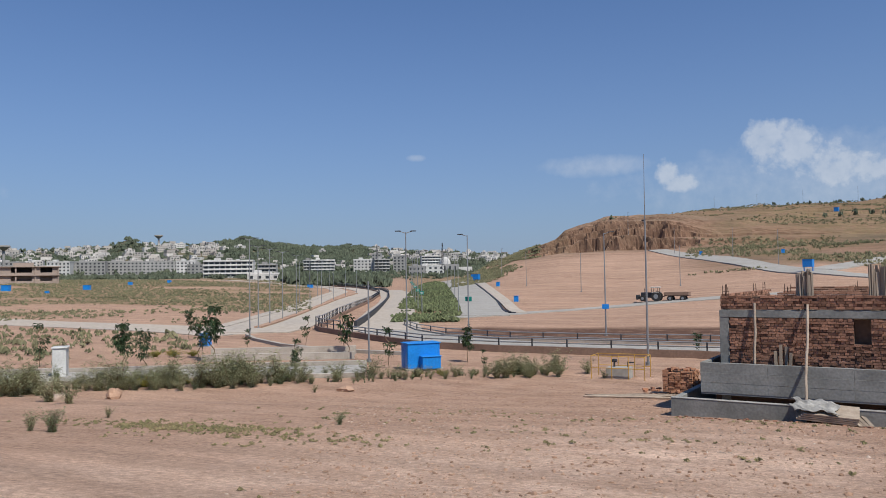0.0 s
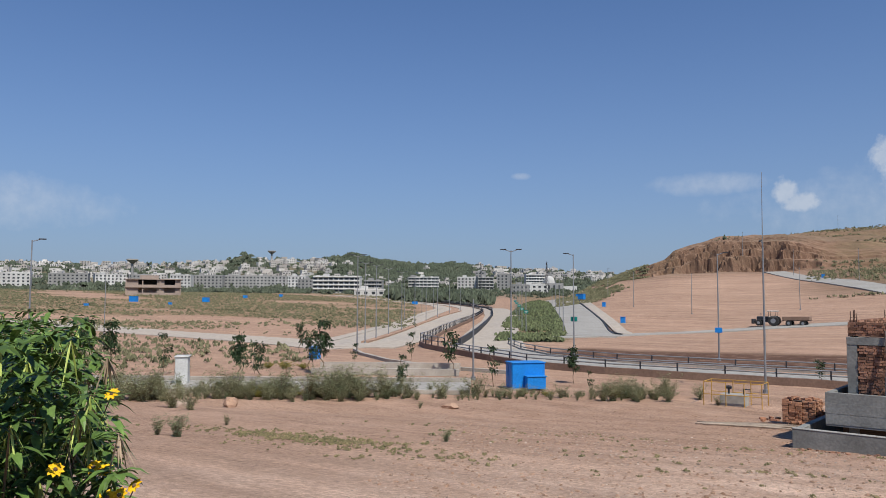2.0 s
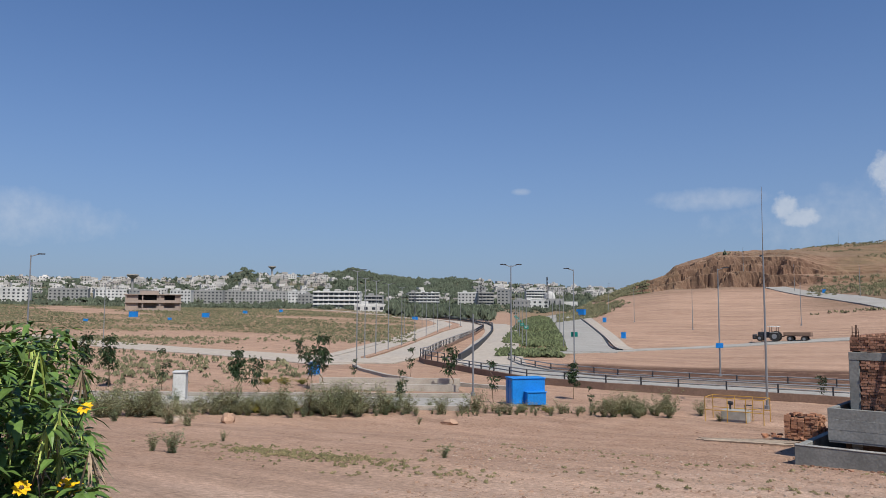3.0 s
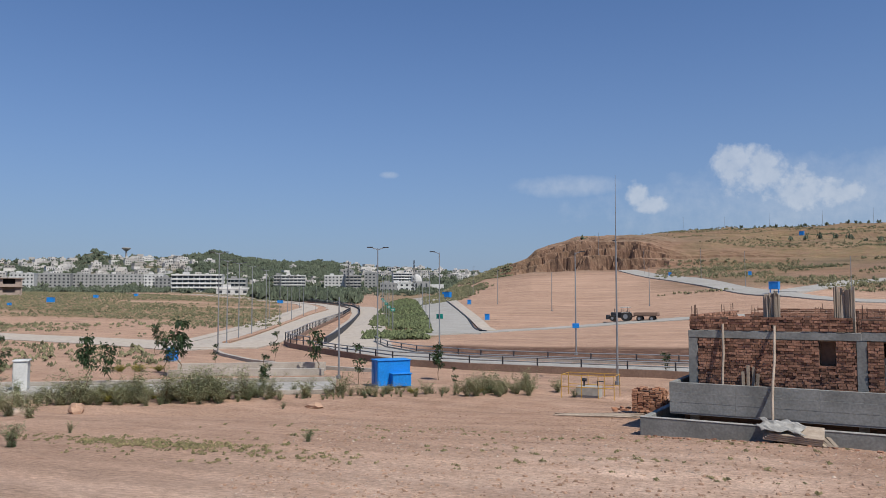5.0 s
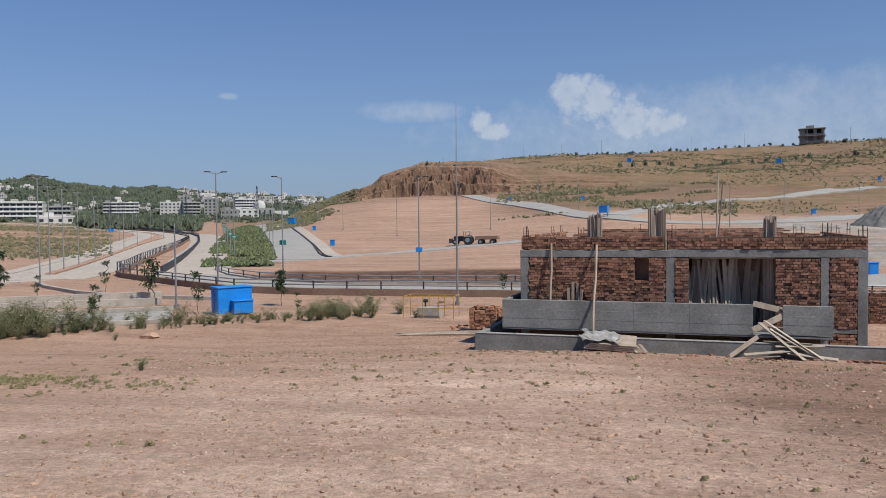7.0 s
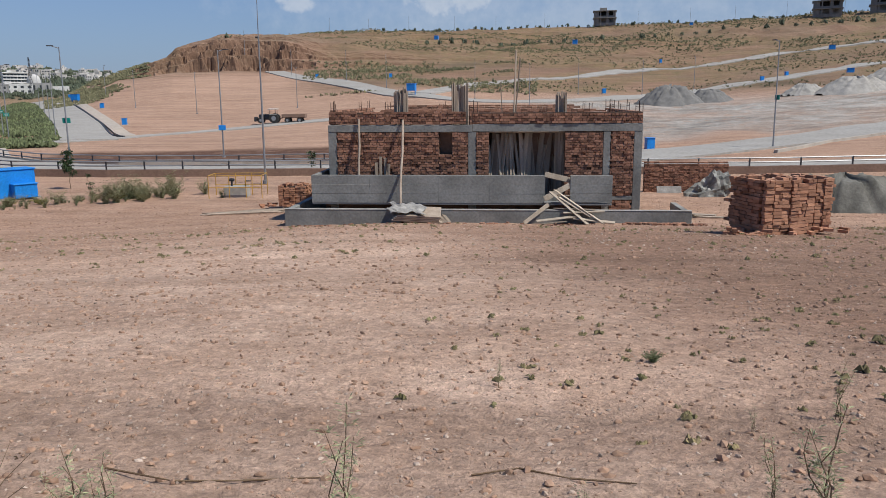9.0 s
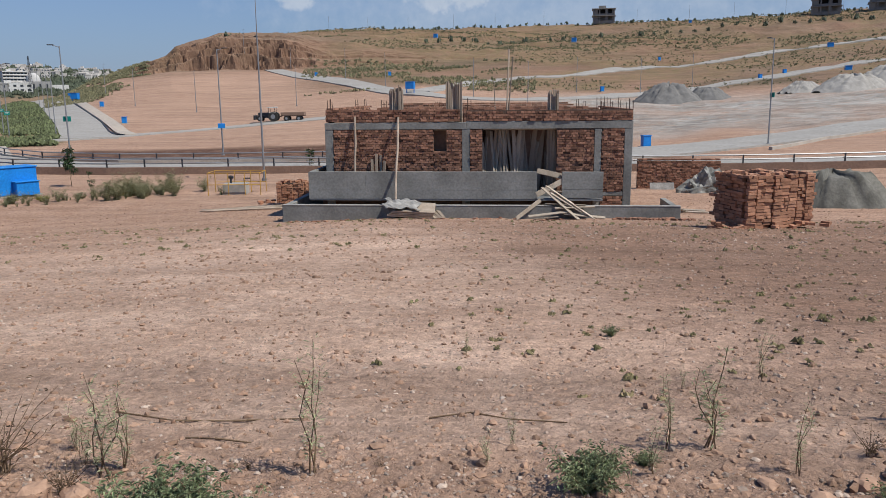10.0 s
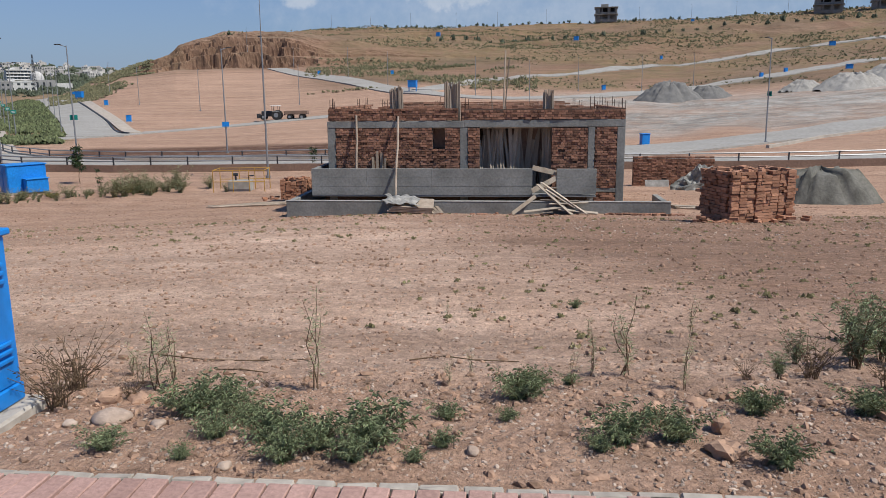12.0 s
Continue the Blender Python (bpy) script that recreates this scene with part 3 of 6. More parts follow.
BACK = [(-44.5, 44.5), (-41, 40.6), (-38, 37.5), (-31.6, 32.9), (-23.8, 30.6), (-18, 31.0), (-11, 31.4), (11, 31.6)]
railing(BACK, 0.0, 0.75, 3.2, "dark steel railing on the far side of the road")
low_wall("kerb_back", BACK, 0.22, 0.3, KERB, "low concrete kerb on the far side of the road")
MEDIAN_R = [(-46.5, 38.2), (-52, 46.5), (-62, 61), (-81.5, 89), (-109, 128), (-136, 164), (-165, 198.5), (-190, 217.5), (-214, 231)]
low_wall("wall_median_right", MEDIAN_R, 0.85, 0.3, DARK_STEEL, "dark channel wall beside the carriageway")
railing(MEDIAN_R[4:], 0.8, 0.7, 3.0, "curved dark railing along the median channel")
STRIP = [(-57.2, 34.4), (-63.4, 43.3), (-77.0, 61.8), (-95.5, 87), (-116.5, 117), (-143, 157)]
low_wall("strip_lanes", STRIP, 0.3, 0.9, SOIL, "narrow strip of raised earth between two lanes")
CURVE = [(-49.5, 25.6), (-45, 22.3), (-38, 18.6), (-32.2, 17.0), (-24, 16.9)]
low_wall("kerb_curve", CURVE, 0.25, 0.35, KERB, "curved dusty kerb round the bare verge")
low_wall("kerb_path_front", [(-48.5, -14.8), (-36, -6.2), (-31, -2.3), (-27.3, 1.0), (-20, 6.5)], 0.22, 0.3, KERB, "pale concrete kerb along the low path")
low_wall("kerb_path_back", [(-51.5, -10.7), (-39.1, -2.1), (-34.1, 1.8), (-30.4, 5.1), (-23.1, 10.6)], 0.36, 0.3, KERB, "pale concrete kerb along the low path")
low_wall("wall_culvert_back", [(-36.5, 10.2), (-32.5, 13.4), (-28.5, 16.2)], 0.6, 0.3, KERB, "pale concrete wall of an open culvert")
low_wall("wall_culvert_front", [(-34.6, 7.8), (-30.6, 10.9), (-26.6, 13.7)], 0.45, 0.3, KERB, "pale concrete wall of an open culvert")
low_wall("kerb_ramp", [(-44.2, 71.0), (-46.0, 71.9), (-59.7, 94), (-81.2, 126), (-121.2, 186)], 0.32, 0.25, DARK_STEEL, "dark kerb along the climbing road")
low_wall("kerb_carriageway", [(-62, 33.5), (-73, 48.5), (-83.5, 62.5), (-105.5, 93), (-133.5, 131), (-164.5, 174)], 0.2, 0.25, KERB, "pale kerb along the dusty service lane")
low_wall("kerb_side_road", [(28, 38.4), (31.5, 42), (35.5, 46.6), (41, 50), (55, 59)], 0.25, 0.3, KERB, "pale kerb along the side road")


def street_lamp(x, y, high=9.2, turn=0.0, double=False, lean=0.0, sign=None, mast=0.0, arm=True):
    lamp = thing("street_lamp", "tall slim galvanised street lamp" + (" with a green sign" if sign else ""), "street lamp", pose(x, y, ground_z(x, y) - 0.05, 0, lean, turn), "street lamps along the roads")
    bm = bmesh.new()
    rod(bm, (0, 0, 0), (0, 0, high), 0.07, 0.04, 8)
    rod(bm, (0, 0, 0), (0, 0, 0.25), 0.16, 0.15, 8)
    part("pole", bm, STEEL, lamp)
    for s in (1, -1) if double else (1,) if arm else ():
        bm = bmesh.new()
        rod(bm, (0, 0, high - 0.1), (s * 0.55, 0, high + 0.08), 0.035, 0.03, 6)
        bracket = part("arm", bm, STEEL, lamp)
        bm = bmesh.new()
        box(bm, s * 0.4, -0.1, high + 0.05, s * 0.9, 0.1, high + 0.13, bevel=0.03)
        part("lamp_head", bm, DARK_STEEL, bracket)
    if mast:
        bm = bmesh.new()
        rod(bm, (0.05, 0, high), (-0.12, 0, high + mast), 0.03, 0.012, 6)
        part("mast", bm, STEEL, lamp)
    if sign:
        bm = bmesh.new()
        box(bm, -0.3, -0.14, sign, 0.3, -0.09, sign + 0.42, bevel=0.01)
        board = part("sign_board", bm, GREEN_SIGN if sign > 2.9 else BLUE, lamp)
        if sign > 2.9:
            bm = bmesh.new()
            box(bm, -0.2, -0.146, sign + 0.24, 0.2, -0.1405, sign + 0.30)
            box(bm, -0.14, -0.146, sign + 0.12, 0.14, -0.1405, sign + 0.17)
            part("marking", bm, WHITE, board)
    return lamp


street_lamp(-8.15, 17.85, 8.4, 115, lean=-1.2, mast=3.9)
street_lamp(-30.9, 25.8, 9.2, 40, True)
street_lamp(-29.6, 33.6, 9.2, 200, sign=3.2)
street_lamp(-18.5, 38.6, 9.1, 20, sign=2.4)
street_lamp(-46.9, 23.5, 9.2, 30, True)
street_lamp(29.3, 43.1, 9.2, 110, lean=1.0, sign=4.2)
street_lamp(47, 56, 7.0, 200)
street_lamp(-24.5, 12.6, 5.2, 45, arm=False)
street_lamp(-50.7, -4.1, 9.2, 70)
street_lamp(-100, 25, 9.4, 70)
for k in range(9):
    f = k / 8
    street_lamp(*[float(np.interp(f, [k / 5 for k in range(6)], [p[i] for p in STRIP])) for i in (0, 1)], 9.2, 35, True)
for k in range(4):
    street_lamp(-85.5 - 25 * k, 64 + 33.5 * k, 9.2, 35)
for k in range(5):
    street_lamp(-52 - 12 * k, 59 + 16.5 * k, 9.0, 35, sign=3.2)
for k in range(4):
    street_lamp(*polar(-31.6 - 0.25 * k, 112 + 34 * k), 8.6, 60)
for b, r in ((-22.5, 150), (-15.5, 150), (-26.5, 170), (-28.3, 210), (-11.9, 196), (-9, 176), (-2.5, 152), (1.5, 142), (5, 172), (9.5, 172), (13, 184), (-15.8, 232), (-19, 262)):
    street_lamp(*polar(b, r), 7.5, 100)
for b in (-13, -10.2, -7.3, -4, -1, 2.5, 9, 12.5, 15.4, 18.6, 22):
    street_lamp(*polar(b, 392), 7.0, 90)

# ---- the unfinished house ----
house = thing("unfinished_house", "single-storey brick shell with raw concrete frame under construction", "house")
BRICK_H, BRICK_L = 0.084, 0.242


def brick_mesh(name, l, w, h, material, seed):
    rnd = random.Random(seed)
    bm = bmesh.new()
    box(bm, -l / 2, -w / 2, 0, l / 2, w / 2, h)
    for v in bm.verts:
        v.co += Vector([rnd.uniform(-0.004, 0.004) for _ in range(3)])
    return finish(name, bm, material)


def boxes_mesh(name, items, material):
    """Many blocks joined into one mesh: items of middle x, y, z, sizes and turn about z."""
    verts, faces = [], []
    for x, y, z, l, w, h, turn in items:
        c, s = math.cos(turn), math.sin(turn)
        o = len(verts)
        for k in (-h / 2, h / 2):
            for u, v in ((-l / 2, -w / 2), (l / 2, -w / 2), (l / 2, w / 2), (-l / 2, w / 2)):
                verts.append((x + u * c - v * s, y + u * s + v * c, z + k))
        faces += [(o + 3, o + 2, o + 1, o), (o + 4, o + 5, o + 6, o + 7)] + [(o + i, o + (i + 1) % 4, o + 4 + (i + 1) % 4, o + 4 + i) for i in range(4)]
    return raw(name, verts, faces, material)


def house_part(name, material, *boxes, label="", bevel=0.012):
    bm = bmesh.new()
    for b in boxes:
        box(bm, *b, bevel=bevel)
    return part(name, bm, material, house, label)


FLOOR, LINTEL, LINTEL_TOP, TOP = 1.60, 3.79, 4.03, 4.46
DEPTH = 9.5
for x0, x1 in ((-0.02, 0.27), (4.85, 5.13), (9.43, 9.67), (10.45, 10.73)):
    house_part("column", CAST, (x0, -0.02, 0.6, x1, 0.24, LINTEL), label="raw concrete column")
house_part("lintel_beam", CAST, (-0.02, -0.03, LINTEL, 5.0, 0.25, LINTEL_TOP), (5.0, -0.025, LINTEL + 0.01, 10.73, 0.25, LINTEL_TOP + 0.03), label="grey concrete lintel band")
house_part("floor_beam", CAST, (9.67, -0.02, 1.47, 10.45, 0.24, 1.61), (-0.3, 0.004, 1.44, 9.43, 0.24, 1.58))
for x0, x1, z0, z1 in ((-0.478, 1.53, 1.44, 2.384), (1.533, 3.88, 1.44, 2.384), (3.883, 5.6, 1.44, 2.38), (5.603, 7.45, 1.44, 2.384), (8.30, 9.68, 1.48, 2.375)):
    for k in range(3):
        a, b = z0 + (z1 - z0) * k / 3, z0 + (z1 - z0) * (k + 1) / 3 - 0.002
        house_part("plinth_panel", CAST, (x0, -0.8 - 0.003 * (k == 1), a, x1, -0.66, b), label="smooth grey cast concrete parapet panel", bevel=0.005)
house_part("plinth_return", CAST, (-0.478, -0.658, 1.44, -0.33, 3.2, 2.384))
house_part("slab", CONCRETE, (-0.47, -0.79, 1.385, 9.68, 0.0, 1.438), label="rough concrete slab edge", bevel=0.004)
house_part("footing_wall", CAST, (-1.16, -1.8, 0.5, 12.07, -1.6, 1.34), (-1.16, -1.598, 0.5, -0.96, 4.0, 1.34), (11.87, -1.598, 0.5, 12.07, 0.6, 1.31), label="low cast concrete footing wall with a pale top")
house_part("footing_cap", CLOTH, (-1.17, -1.81, 1.341, 12.08, -1.59, 1.365), label="pale mortar edge", bevel=0.006)
house_part("base_wall", MORTAR, (-0.2, 0.02, 0.5, 10.6, 0.2, 1.3))
# walls behind the brick faces, with the window and the door opening left free
for x0, x1, z0, z1 in ((0.27, 3.85, 1.58, LINTEL), (4.31, 4.85, 1.58, LINTEL), (3.85, 4.31, 1.58, 3.02), (5.13, 5.56, 1.58, LINTEL), (8.14, 9.43, 1.58, LINTEL), (9.67, 10.45, 1.61, LINTEL)):
    house_part("wall_core", MORTAR, (x0, 0.03, z0, x1, 0.22, z1), bevel=0)
house_part("parapet_core", MORTAR, (0.02, 0.03, LINTEL_TOP + 0.03, 4.78, 0.2, TOP), (5.0, 0.03, LINTEL_TOP + 0.03, 10.7, 0.2, TOP - 0.02), bevel=0)
house_part("side_wall", REDWALL, (0.0, 0.26, 0.5, 0.22, DEPTH, LINTEL_TOP), (10.48, 0.26, 0.5, 10.72, DEPTH, LINTEL_TOP), (0.24, DEPTH, 0.3, 10.46, DEPTH + 0.22, LINTEL_TOP), bevel=0)
# the last two partitions are invented, set close so window and doorway stay dark
house_part("inner_wall", REDWALL, (0.24, 4.2, 1.58, 10.46, 4.42, LINTEL_TOP), (5.0, 0.26, 1.58, 5.22, 4.18, LINTEL_TOP), (2.9, 0.48, 1.58, 4.98, 0.66, LINTEL_TOP), (5.24, 1.0, 1.58, 10.4, 1.2, LINTEL_TOP), bevel=0)
# unseen deck, added only to block the sun from the rooms
house_part("formwork_deck", WOOD, (0.25, 0.27, 3.74, 10.45, DEPTH - 0.02, 3.78), label="unseen plywood deck added to keep the rooms dark", bevel=0)
house_part("floor_slab", CONCRETE, (0.24, 0.26, 1.3, 10.46, DEPTH, 1.57), bevel=0)
def brick_panel(x0, x1, z0, z1, rnd, y=0.0):
    """The brick faces of one stretch of wall, as rows of middle and size."""
    items, row, z = [], 0, z0
    while z + BRICK_H * 0.6 < z1:
        h = min(BRICK_H - 0.011, z1 - z)
        long = row % 2 == 0
        l = BRICK_L if long else BRICK_L / 2
        x = x0 - (0 if long else l / 2) + rnd.uniform(-0.02, 0.02)
        while x < x1 - 0.02:
            a, b = max(x, x0), min(x + l - 0.012, x1)
            if b - a > 0.04 and rnd.random() > 0.012:
                items.append(((a + b) / 2, y + 0.055 + rnd.gauss(0, 0.011), z + h / 2 + rnd.gauss(0, 0.002), b - a, 0.11, h, rnd.gauss(0, 0.012)))
            x += l
        z += BRICK_H
        row += 1
    return items


def brick_faces():
    rnd = random.Random(11)
    single, joined = [], []
    for n, (x0, x1, z0, z1) in enumerate(((8.15, 9.42, 2.42, LINTEL), (9.68, 10.44, 1.62, LINTEL), (0.28, 3.85, 1.6, LINTEL), (3.85, 4.31, 1.6, 3.02), (4.31, 4.84, 1.6, LINTEL), (5.14, 5.56, 1.6, LINTEL), (8.15, 9.42, 1.6, 2.42), (0.03, 4.78, LINTEL_TOP + 0.04, TOP + 0.02), (5.02, 10.7, LINTEL_TOP + 0.045, TOP))):
        items = brick_panel(x0, x1, z0, z1, rnd, -0.03 if n < 7 else -0.035)
        if n < 2 and len(single) + len(items) < 300:
            single += items
        else:
            joined += items
    joined += brick_panel(9.68, 10.44, 0.95, 1.47, rnd, -0.03)
    meshes = {True: brick_mesh("brick", BRICK_L - 0.012, 0.11, BRICK_H - 0.011, BRICK, 1), False: brick_mesh("brick", BRICK_L / 2 - 0.012, 0.11, BRICK_H - 0.011, BRICK, 2)}
    core = [o for o in house.children if o.name.startswith("wall_core")][0]
    for x, y, z, l, w, h, turn in single:
        long = l > 0.15
        o = new("brick", meshes[long])
        o.parent = core
        o.matrix_basis = Matrix.LocRotScale((x, y, z - h / 2), Euler((0, 0, turn)), (l / (BRICK_L - 0.012 if long else BRICK_L / 2 - 0.012), 1, h / (BRICK_H - 0.011)))
    o = tagged(new("brickwork", boxes_mesh("brickwork", joined, BRICK_ROW)), "rough red brickwork with raked joints", kind="stuff")
    o.parent = house
    # the ragged tops of the walls behind, course by course
    top = []
    for x0, x1, y, z1 in ((0.24, 10.46, 4.3, 4.50), (0.24, 10.46, DEPTH + 0.11, 4.62)):
        for k in range(7):
            x = x0 + rnd.uniform(0, 1.2) * (k > 3)
            while x < x1 - rnd.uniform(0, 1.5) * (k > 3):
                top.append((x + 0.11, y + rnd.gauss(0, 0.012), z1 - 0.55 + k * BRICK_H, 0.228, 0.22, 0.072, rnd.gauss(0, 0.02)))
                x += BRICK_L
    for x in (0.11, 10.6):
        for k in range(5 if x > 5 else 6):
            y = 0.4
            while y < DEPTH - (k > 2) * rnd.uniform(0, 2):
                top.append((x + rnd.gauss(0, 0.01), y, 4.08 + k * BRICK_H, 0.22, 0.228, 0.072, rnd.gauss(0, 0.02)))
                y += BRICK_L
    o = tagged(new("upper_brickwork", boxes_mesh("upper_brickwork", top, BRICK_ROW)), "loose upper courses of red brick", kind="stuff")
    o.parent = house


brick_faces()


def starter_bars():
    rnd = random.Random(5)
    for x, y in ((0.08, 0.1), (0.16, 0.12), (1.3, 4.3), (1.42, 4.3), (2.0, 4.3), (3.0, 9.6), (3.2, 9.6), (4.9, 0.1), (5.05, 0.12), (9.5, 0.1), (9.62, 0.1), (10.5, 0.1), (10.62, 0.14), (9.6, 9.6), (9.9, 9.6), (8.6, 9.6), (10.58, 5.0), (10.62, 7.2), (10.6, 3.0), (0.12, 5.0), (0.1, 7.0), (4.4, 4.3)):
        bm = bmesh.new()
        for k in range(2):
            u = x + 0.11 * k
            rod(bm, (u, y, 4.0), (u + rnd.uniform(-0.03, 0.03), y, 4.75 + rnd.uniform(-0.1, 0.12)), 0.012, seg=5)
        rod(bm, (x - 0.01, y, 4.62), (x + 0.12, y, 4.62), 0.007, seg=4)
        part("starter_bars", bm, RUST, house, "thin rusty reinforcing bars")


starter_bars()


def plank_mesh(length, wide, thick, seed):
    rnd = random.Random(seed)
    bm = bmesh.new()
    box(bm, -wide / 2, -thick / 2, 0, wide / 2, thick / 2, length, bevel=0.004)
    for v in bm.verts:
        v.co.x += 0.02 * math.sin(v.co.z * 1.7 + seed) + rnd.uniform(-0.006, 0.006)
    return finish("plank", bm, WOOD)


PALE_PLANKS, PLANKS = [], [plank_mesh(1.0, w, 0.03, k) for k, w in enumerate((0.09, 0.13, 0.18, 0.11))]


for me in PLANKS:
    PALE_PLANKS.append(me.copy())
    PALE_PLANKS[-1].materials[0] = PALE_WOOD


def plank(a, b, kind, parent, roll=0.0, pale=False):
    """One board from a to b, under its heap."""
    a, b = Vector(a), Vector(b)
    o = new("plank", (PALE_PLANKS if pale else PLANKS)[kind % 4])
    o.parent = parent
    turn = (b - a).to_track_quat("Z", "Y") @ Euler((0, 0, roll)).to_quaternion()
    base = parent.matrix_world.translation
    o.matrix_basis = Matrix.LocRotScale(a - base, turn, (1, 1, (b - a).length))
    return o


def timber():
    rnd = random.Random(8)
    for x0, x1, top, n, lean in ((2.25, 2.73, 5.33, 14, 0.02), (4.28, 4.83, 5.42, 16, 0.02), (6.12, 6.38, 6.5, 3, 0.14), (7.83, 8.22, 5.13, 10, 0.03)):
        t = thing("timber_bundle", "bundle of upright weathered planks above the brick wall", "timber", Matrix.Translation((x0, 0.42, 1.58)), "upright timber bundles")
        for k in range(n):
            x = x0 + (x1 - x0) * (k + 0.5) / n
            h = top + rnd.uniform(-0.25, 0.02) - (0.3 if lean > 0.1 and k == 0 else 0)
            o = plank((x, 0.42 + rnd.uniform(-0.06, 0.12), 1.585), (x + (rnd.uniform(-lean, lean) if lean < 0.1 else (-0.22, 0.36, 0.12)[k]), 0.42 + rnd.uniform(-0.05, 0.1), h - (0.55 if lean > 0.1 and k == 0 else 0)), k if lean < 0.1 else 0, t, rnd.uniform(-0.4, 0.4))
            o.scale.x = 0.6
    t = thing("leaning_planks", "weathered planks leaning in the wide door opening", "timber", Matrix.Translation((6.8, 0.5, 1.58)))
    for k in range(38):
        x = 5.62 + 2.42 * k / 37 + rnd.uniform(-0.05, 0.05)
        h = rnd.choice((3.74, 3.7, 3.5, 3.74, 3.74, 3.3))
        y = 0.3 + 0.5 * smooth(0.45, 0.75, k / 37) + rnd.uniform(0, 0.12)
        # pale boards only on the left; darker timber stands for shade on the right
        plank((x + rnd.uniform(-0.12, 0.12), y - 0.08, 1.585), (x + rnd.gauss(0, 0.17), y + 0.2, h), k + 1, t, rnd.uniform(-0.5, 0.5), k % 5 in (0, 2) and k < 22)
    for a, b in (((1.11, -0.55, 1.46), (1.09, -0.06, 4.25)), ((2.64, -1.5, 0.95), (2.63, -0.07, 4.22)),):
        bm = bmesh.new()
        p = [Vector(a).lerp(Vector(b), k / 6) + Vector((0.015 * math.sin(k * 1.9), 0.0, 0)) for k in range(7)]
        rings = [[bm.verts.new(q + Vector((0.04 * math.cos(i * 0.9), 0.04 * math.sin(i * 0.9), 0))) for i in range(7)] for q in p]
        for lo, hi in zip(rings, rings[1:]):
            for i in range(7):
                bm.faces.new((lo[i], lo[(i + 1) % 7], hi[(i + 1) % 7], hi[i]))
        bm.faces.new(rings[-1])
        bm.faces.new(rings[0][::-1])
        solid("timber_prop", bm, WOOD, "crooked wooden pole propped against the brick wall", "timber prop", "timber props")
    t = thing("short_planks", "short weathered planks leaning on the brick wall", "timber", Matrix.Translation((2.0, -0.3, 1.46)))
    for x, h in ((1.72, 2.75), (1.84, 2.95), (1.98, 2.9), (2.07, 2.7)):
        plank((x, -0.3, 1.46), (x + rnd.uniform(-0.05, 0.05), -0.06, h), 0, t)
    # the heap of boards before the door
    t = thing("plank_heap", "jumbled heap of pale planks before the doorway", "timber", Matrix.Translation((8.2, -2.0, 0.9)))
    for k, (a, b) in enumerate((((6.75, -2.3, 1.0), (7.55, -1.65, 1.52)), ((7.15, -2.2, 1.06), (8.5, -2.05, 1.22)), ((7.6, -1.3, 1.9), (8.75, -2.35, 1.0)), ((7.75, -1.2, 1.95), (9.25, -2.35, 1.02)), ((7.7, -1.75, 1.42), (9.0, -1.9, 1.4)), ((8.3, -2.1, 1.15), (9.6, -2.3, 1.05)), ((7.3, -2.35, 1.0), (8.1, -2.3, 1.08)), ((7.45, -0.72, 2.4), (8.4, -0.6, 2.2)), ((7.45, -0.95, 1.6), (8.35, -0.75, 2.1)), ((7.5, -0.75, 1.72), (8.3, -0.8, 1.7)), ((8.0, -2.0, 1.3), (9.3, -1.95, 1.36)), ((7.9, -1.45, 1.75), (8.9, -2.1, 1.2)))):
        plank(a, b, (1, 2, 2, 2, 1, 2)[k % 6], t, rnd.uniform(-0.3, 0.3) + (math.pi / 2 if k in (0, 7, 8) else 0), True)
    # boards and a crumpled sheet on the footing
    t = thing("board_pile", "pile of shuttering boards under a crumpled pale sheet", "board pile", pose(3.25, -2.0, 1.12, 14, 3, 4))
    for k in range(4):
        bm = bmesh.new()
        box(bm, -0.75 + 0.06 * k, -0.42, 0.03 + 0.055 * k, 0.75 + 0.02 * k, 0.42, 0.075 + 0.055 * k, bevel=0.006)
        part("board", bm, WOOD, t)
    bm = bmesh.new()
    bmesh.ops.create_grid(bm, x_segments=26, y_segments=16, size=0.5)
    for v in bm.verts:
        x, y = v.co.x, v.co.y
        v.co = Vector((x * 1.15 - 0.3 + 0.08 * math.sin(y * 9), y * 0.8 + 0.07 * math.sin(x * 11), 0.30 + 0.05 * noise.noise(Vector((x * 7, y * 9, 1))) + 0.05 * abs(math.sin(x * 13 + y * 6)) - 0.12 * max(0, abs(x) - 0.4)))
    bmesh.ops.solidify(bm, geom=bm.faces[:], thickness=0.012)
    part("sheet", bm, CLOTH, t, "crumpled pale plastic sheet", True)
    for k in range(4):
        o = new("plank", PLANKS[k % 4])
        o.parent = t
        o.matrix_basis = Matrix.LocRotScale((0.85 + 0.09 * k, -0.45 + 0.02 * k, 0.05), Euler((radians(-97 + 3 * k), 0.05, 0.35)), (1, 1, 0.9))
    # bars lying on the soil
    for k in range(9):
        bm = bmesh.new()
        y = 3.4 + 0.13 * k
        x = -6.2 + rnd.uniform(-0.3, 0.5)
        pts = [(x + 0.45 * i, y + 0.05 * i + rnd.uniform(-0.04, 0.04)) for i in range(8)]
        for p, q in zip(pts, pts[1:]):
            rod(bm, (*p, ground_z(*p) + 0.06), (*q, ground_z(*q) + 0.06), 0.03, seg=5)
        solid("timber_pole", bm, WOOD, "thin crooked pole lying on bare soil", "timber pole", "poles on the soil")


timber()

# ---- brick stacks, yard wall and heaps ----


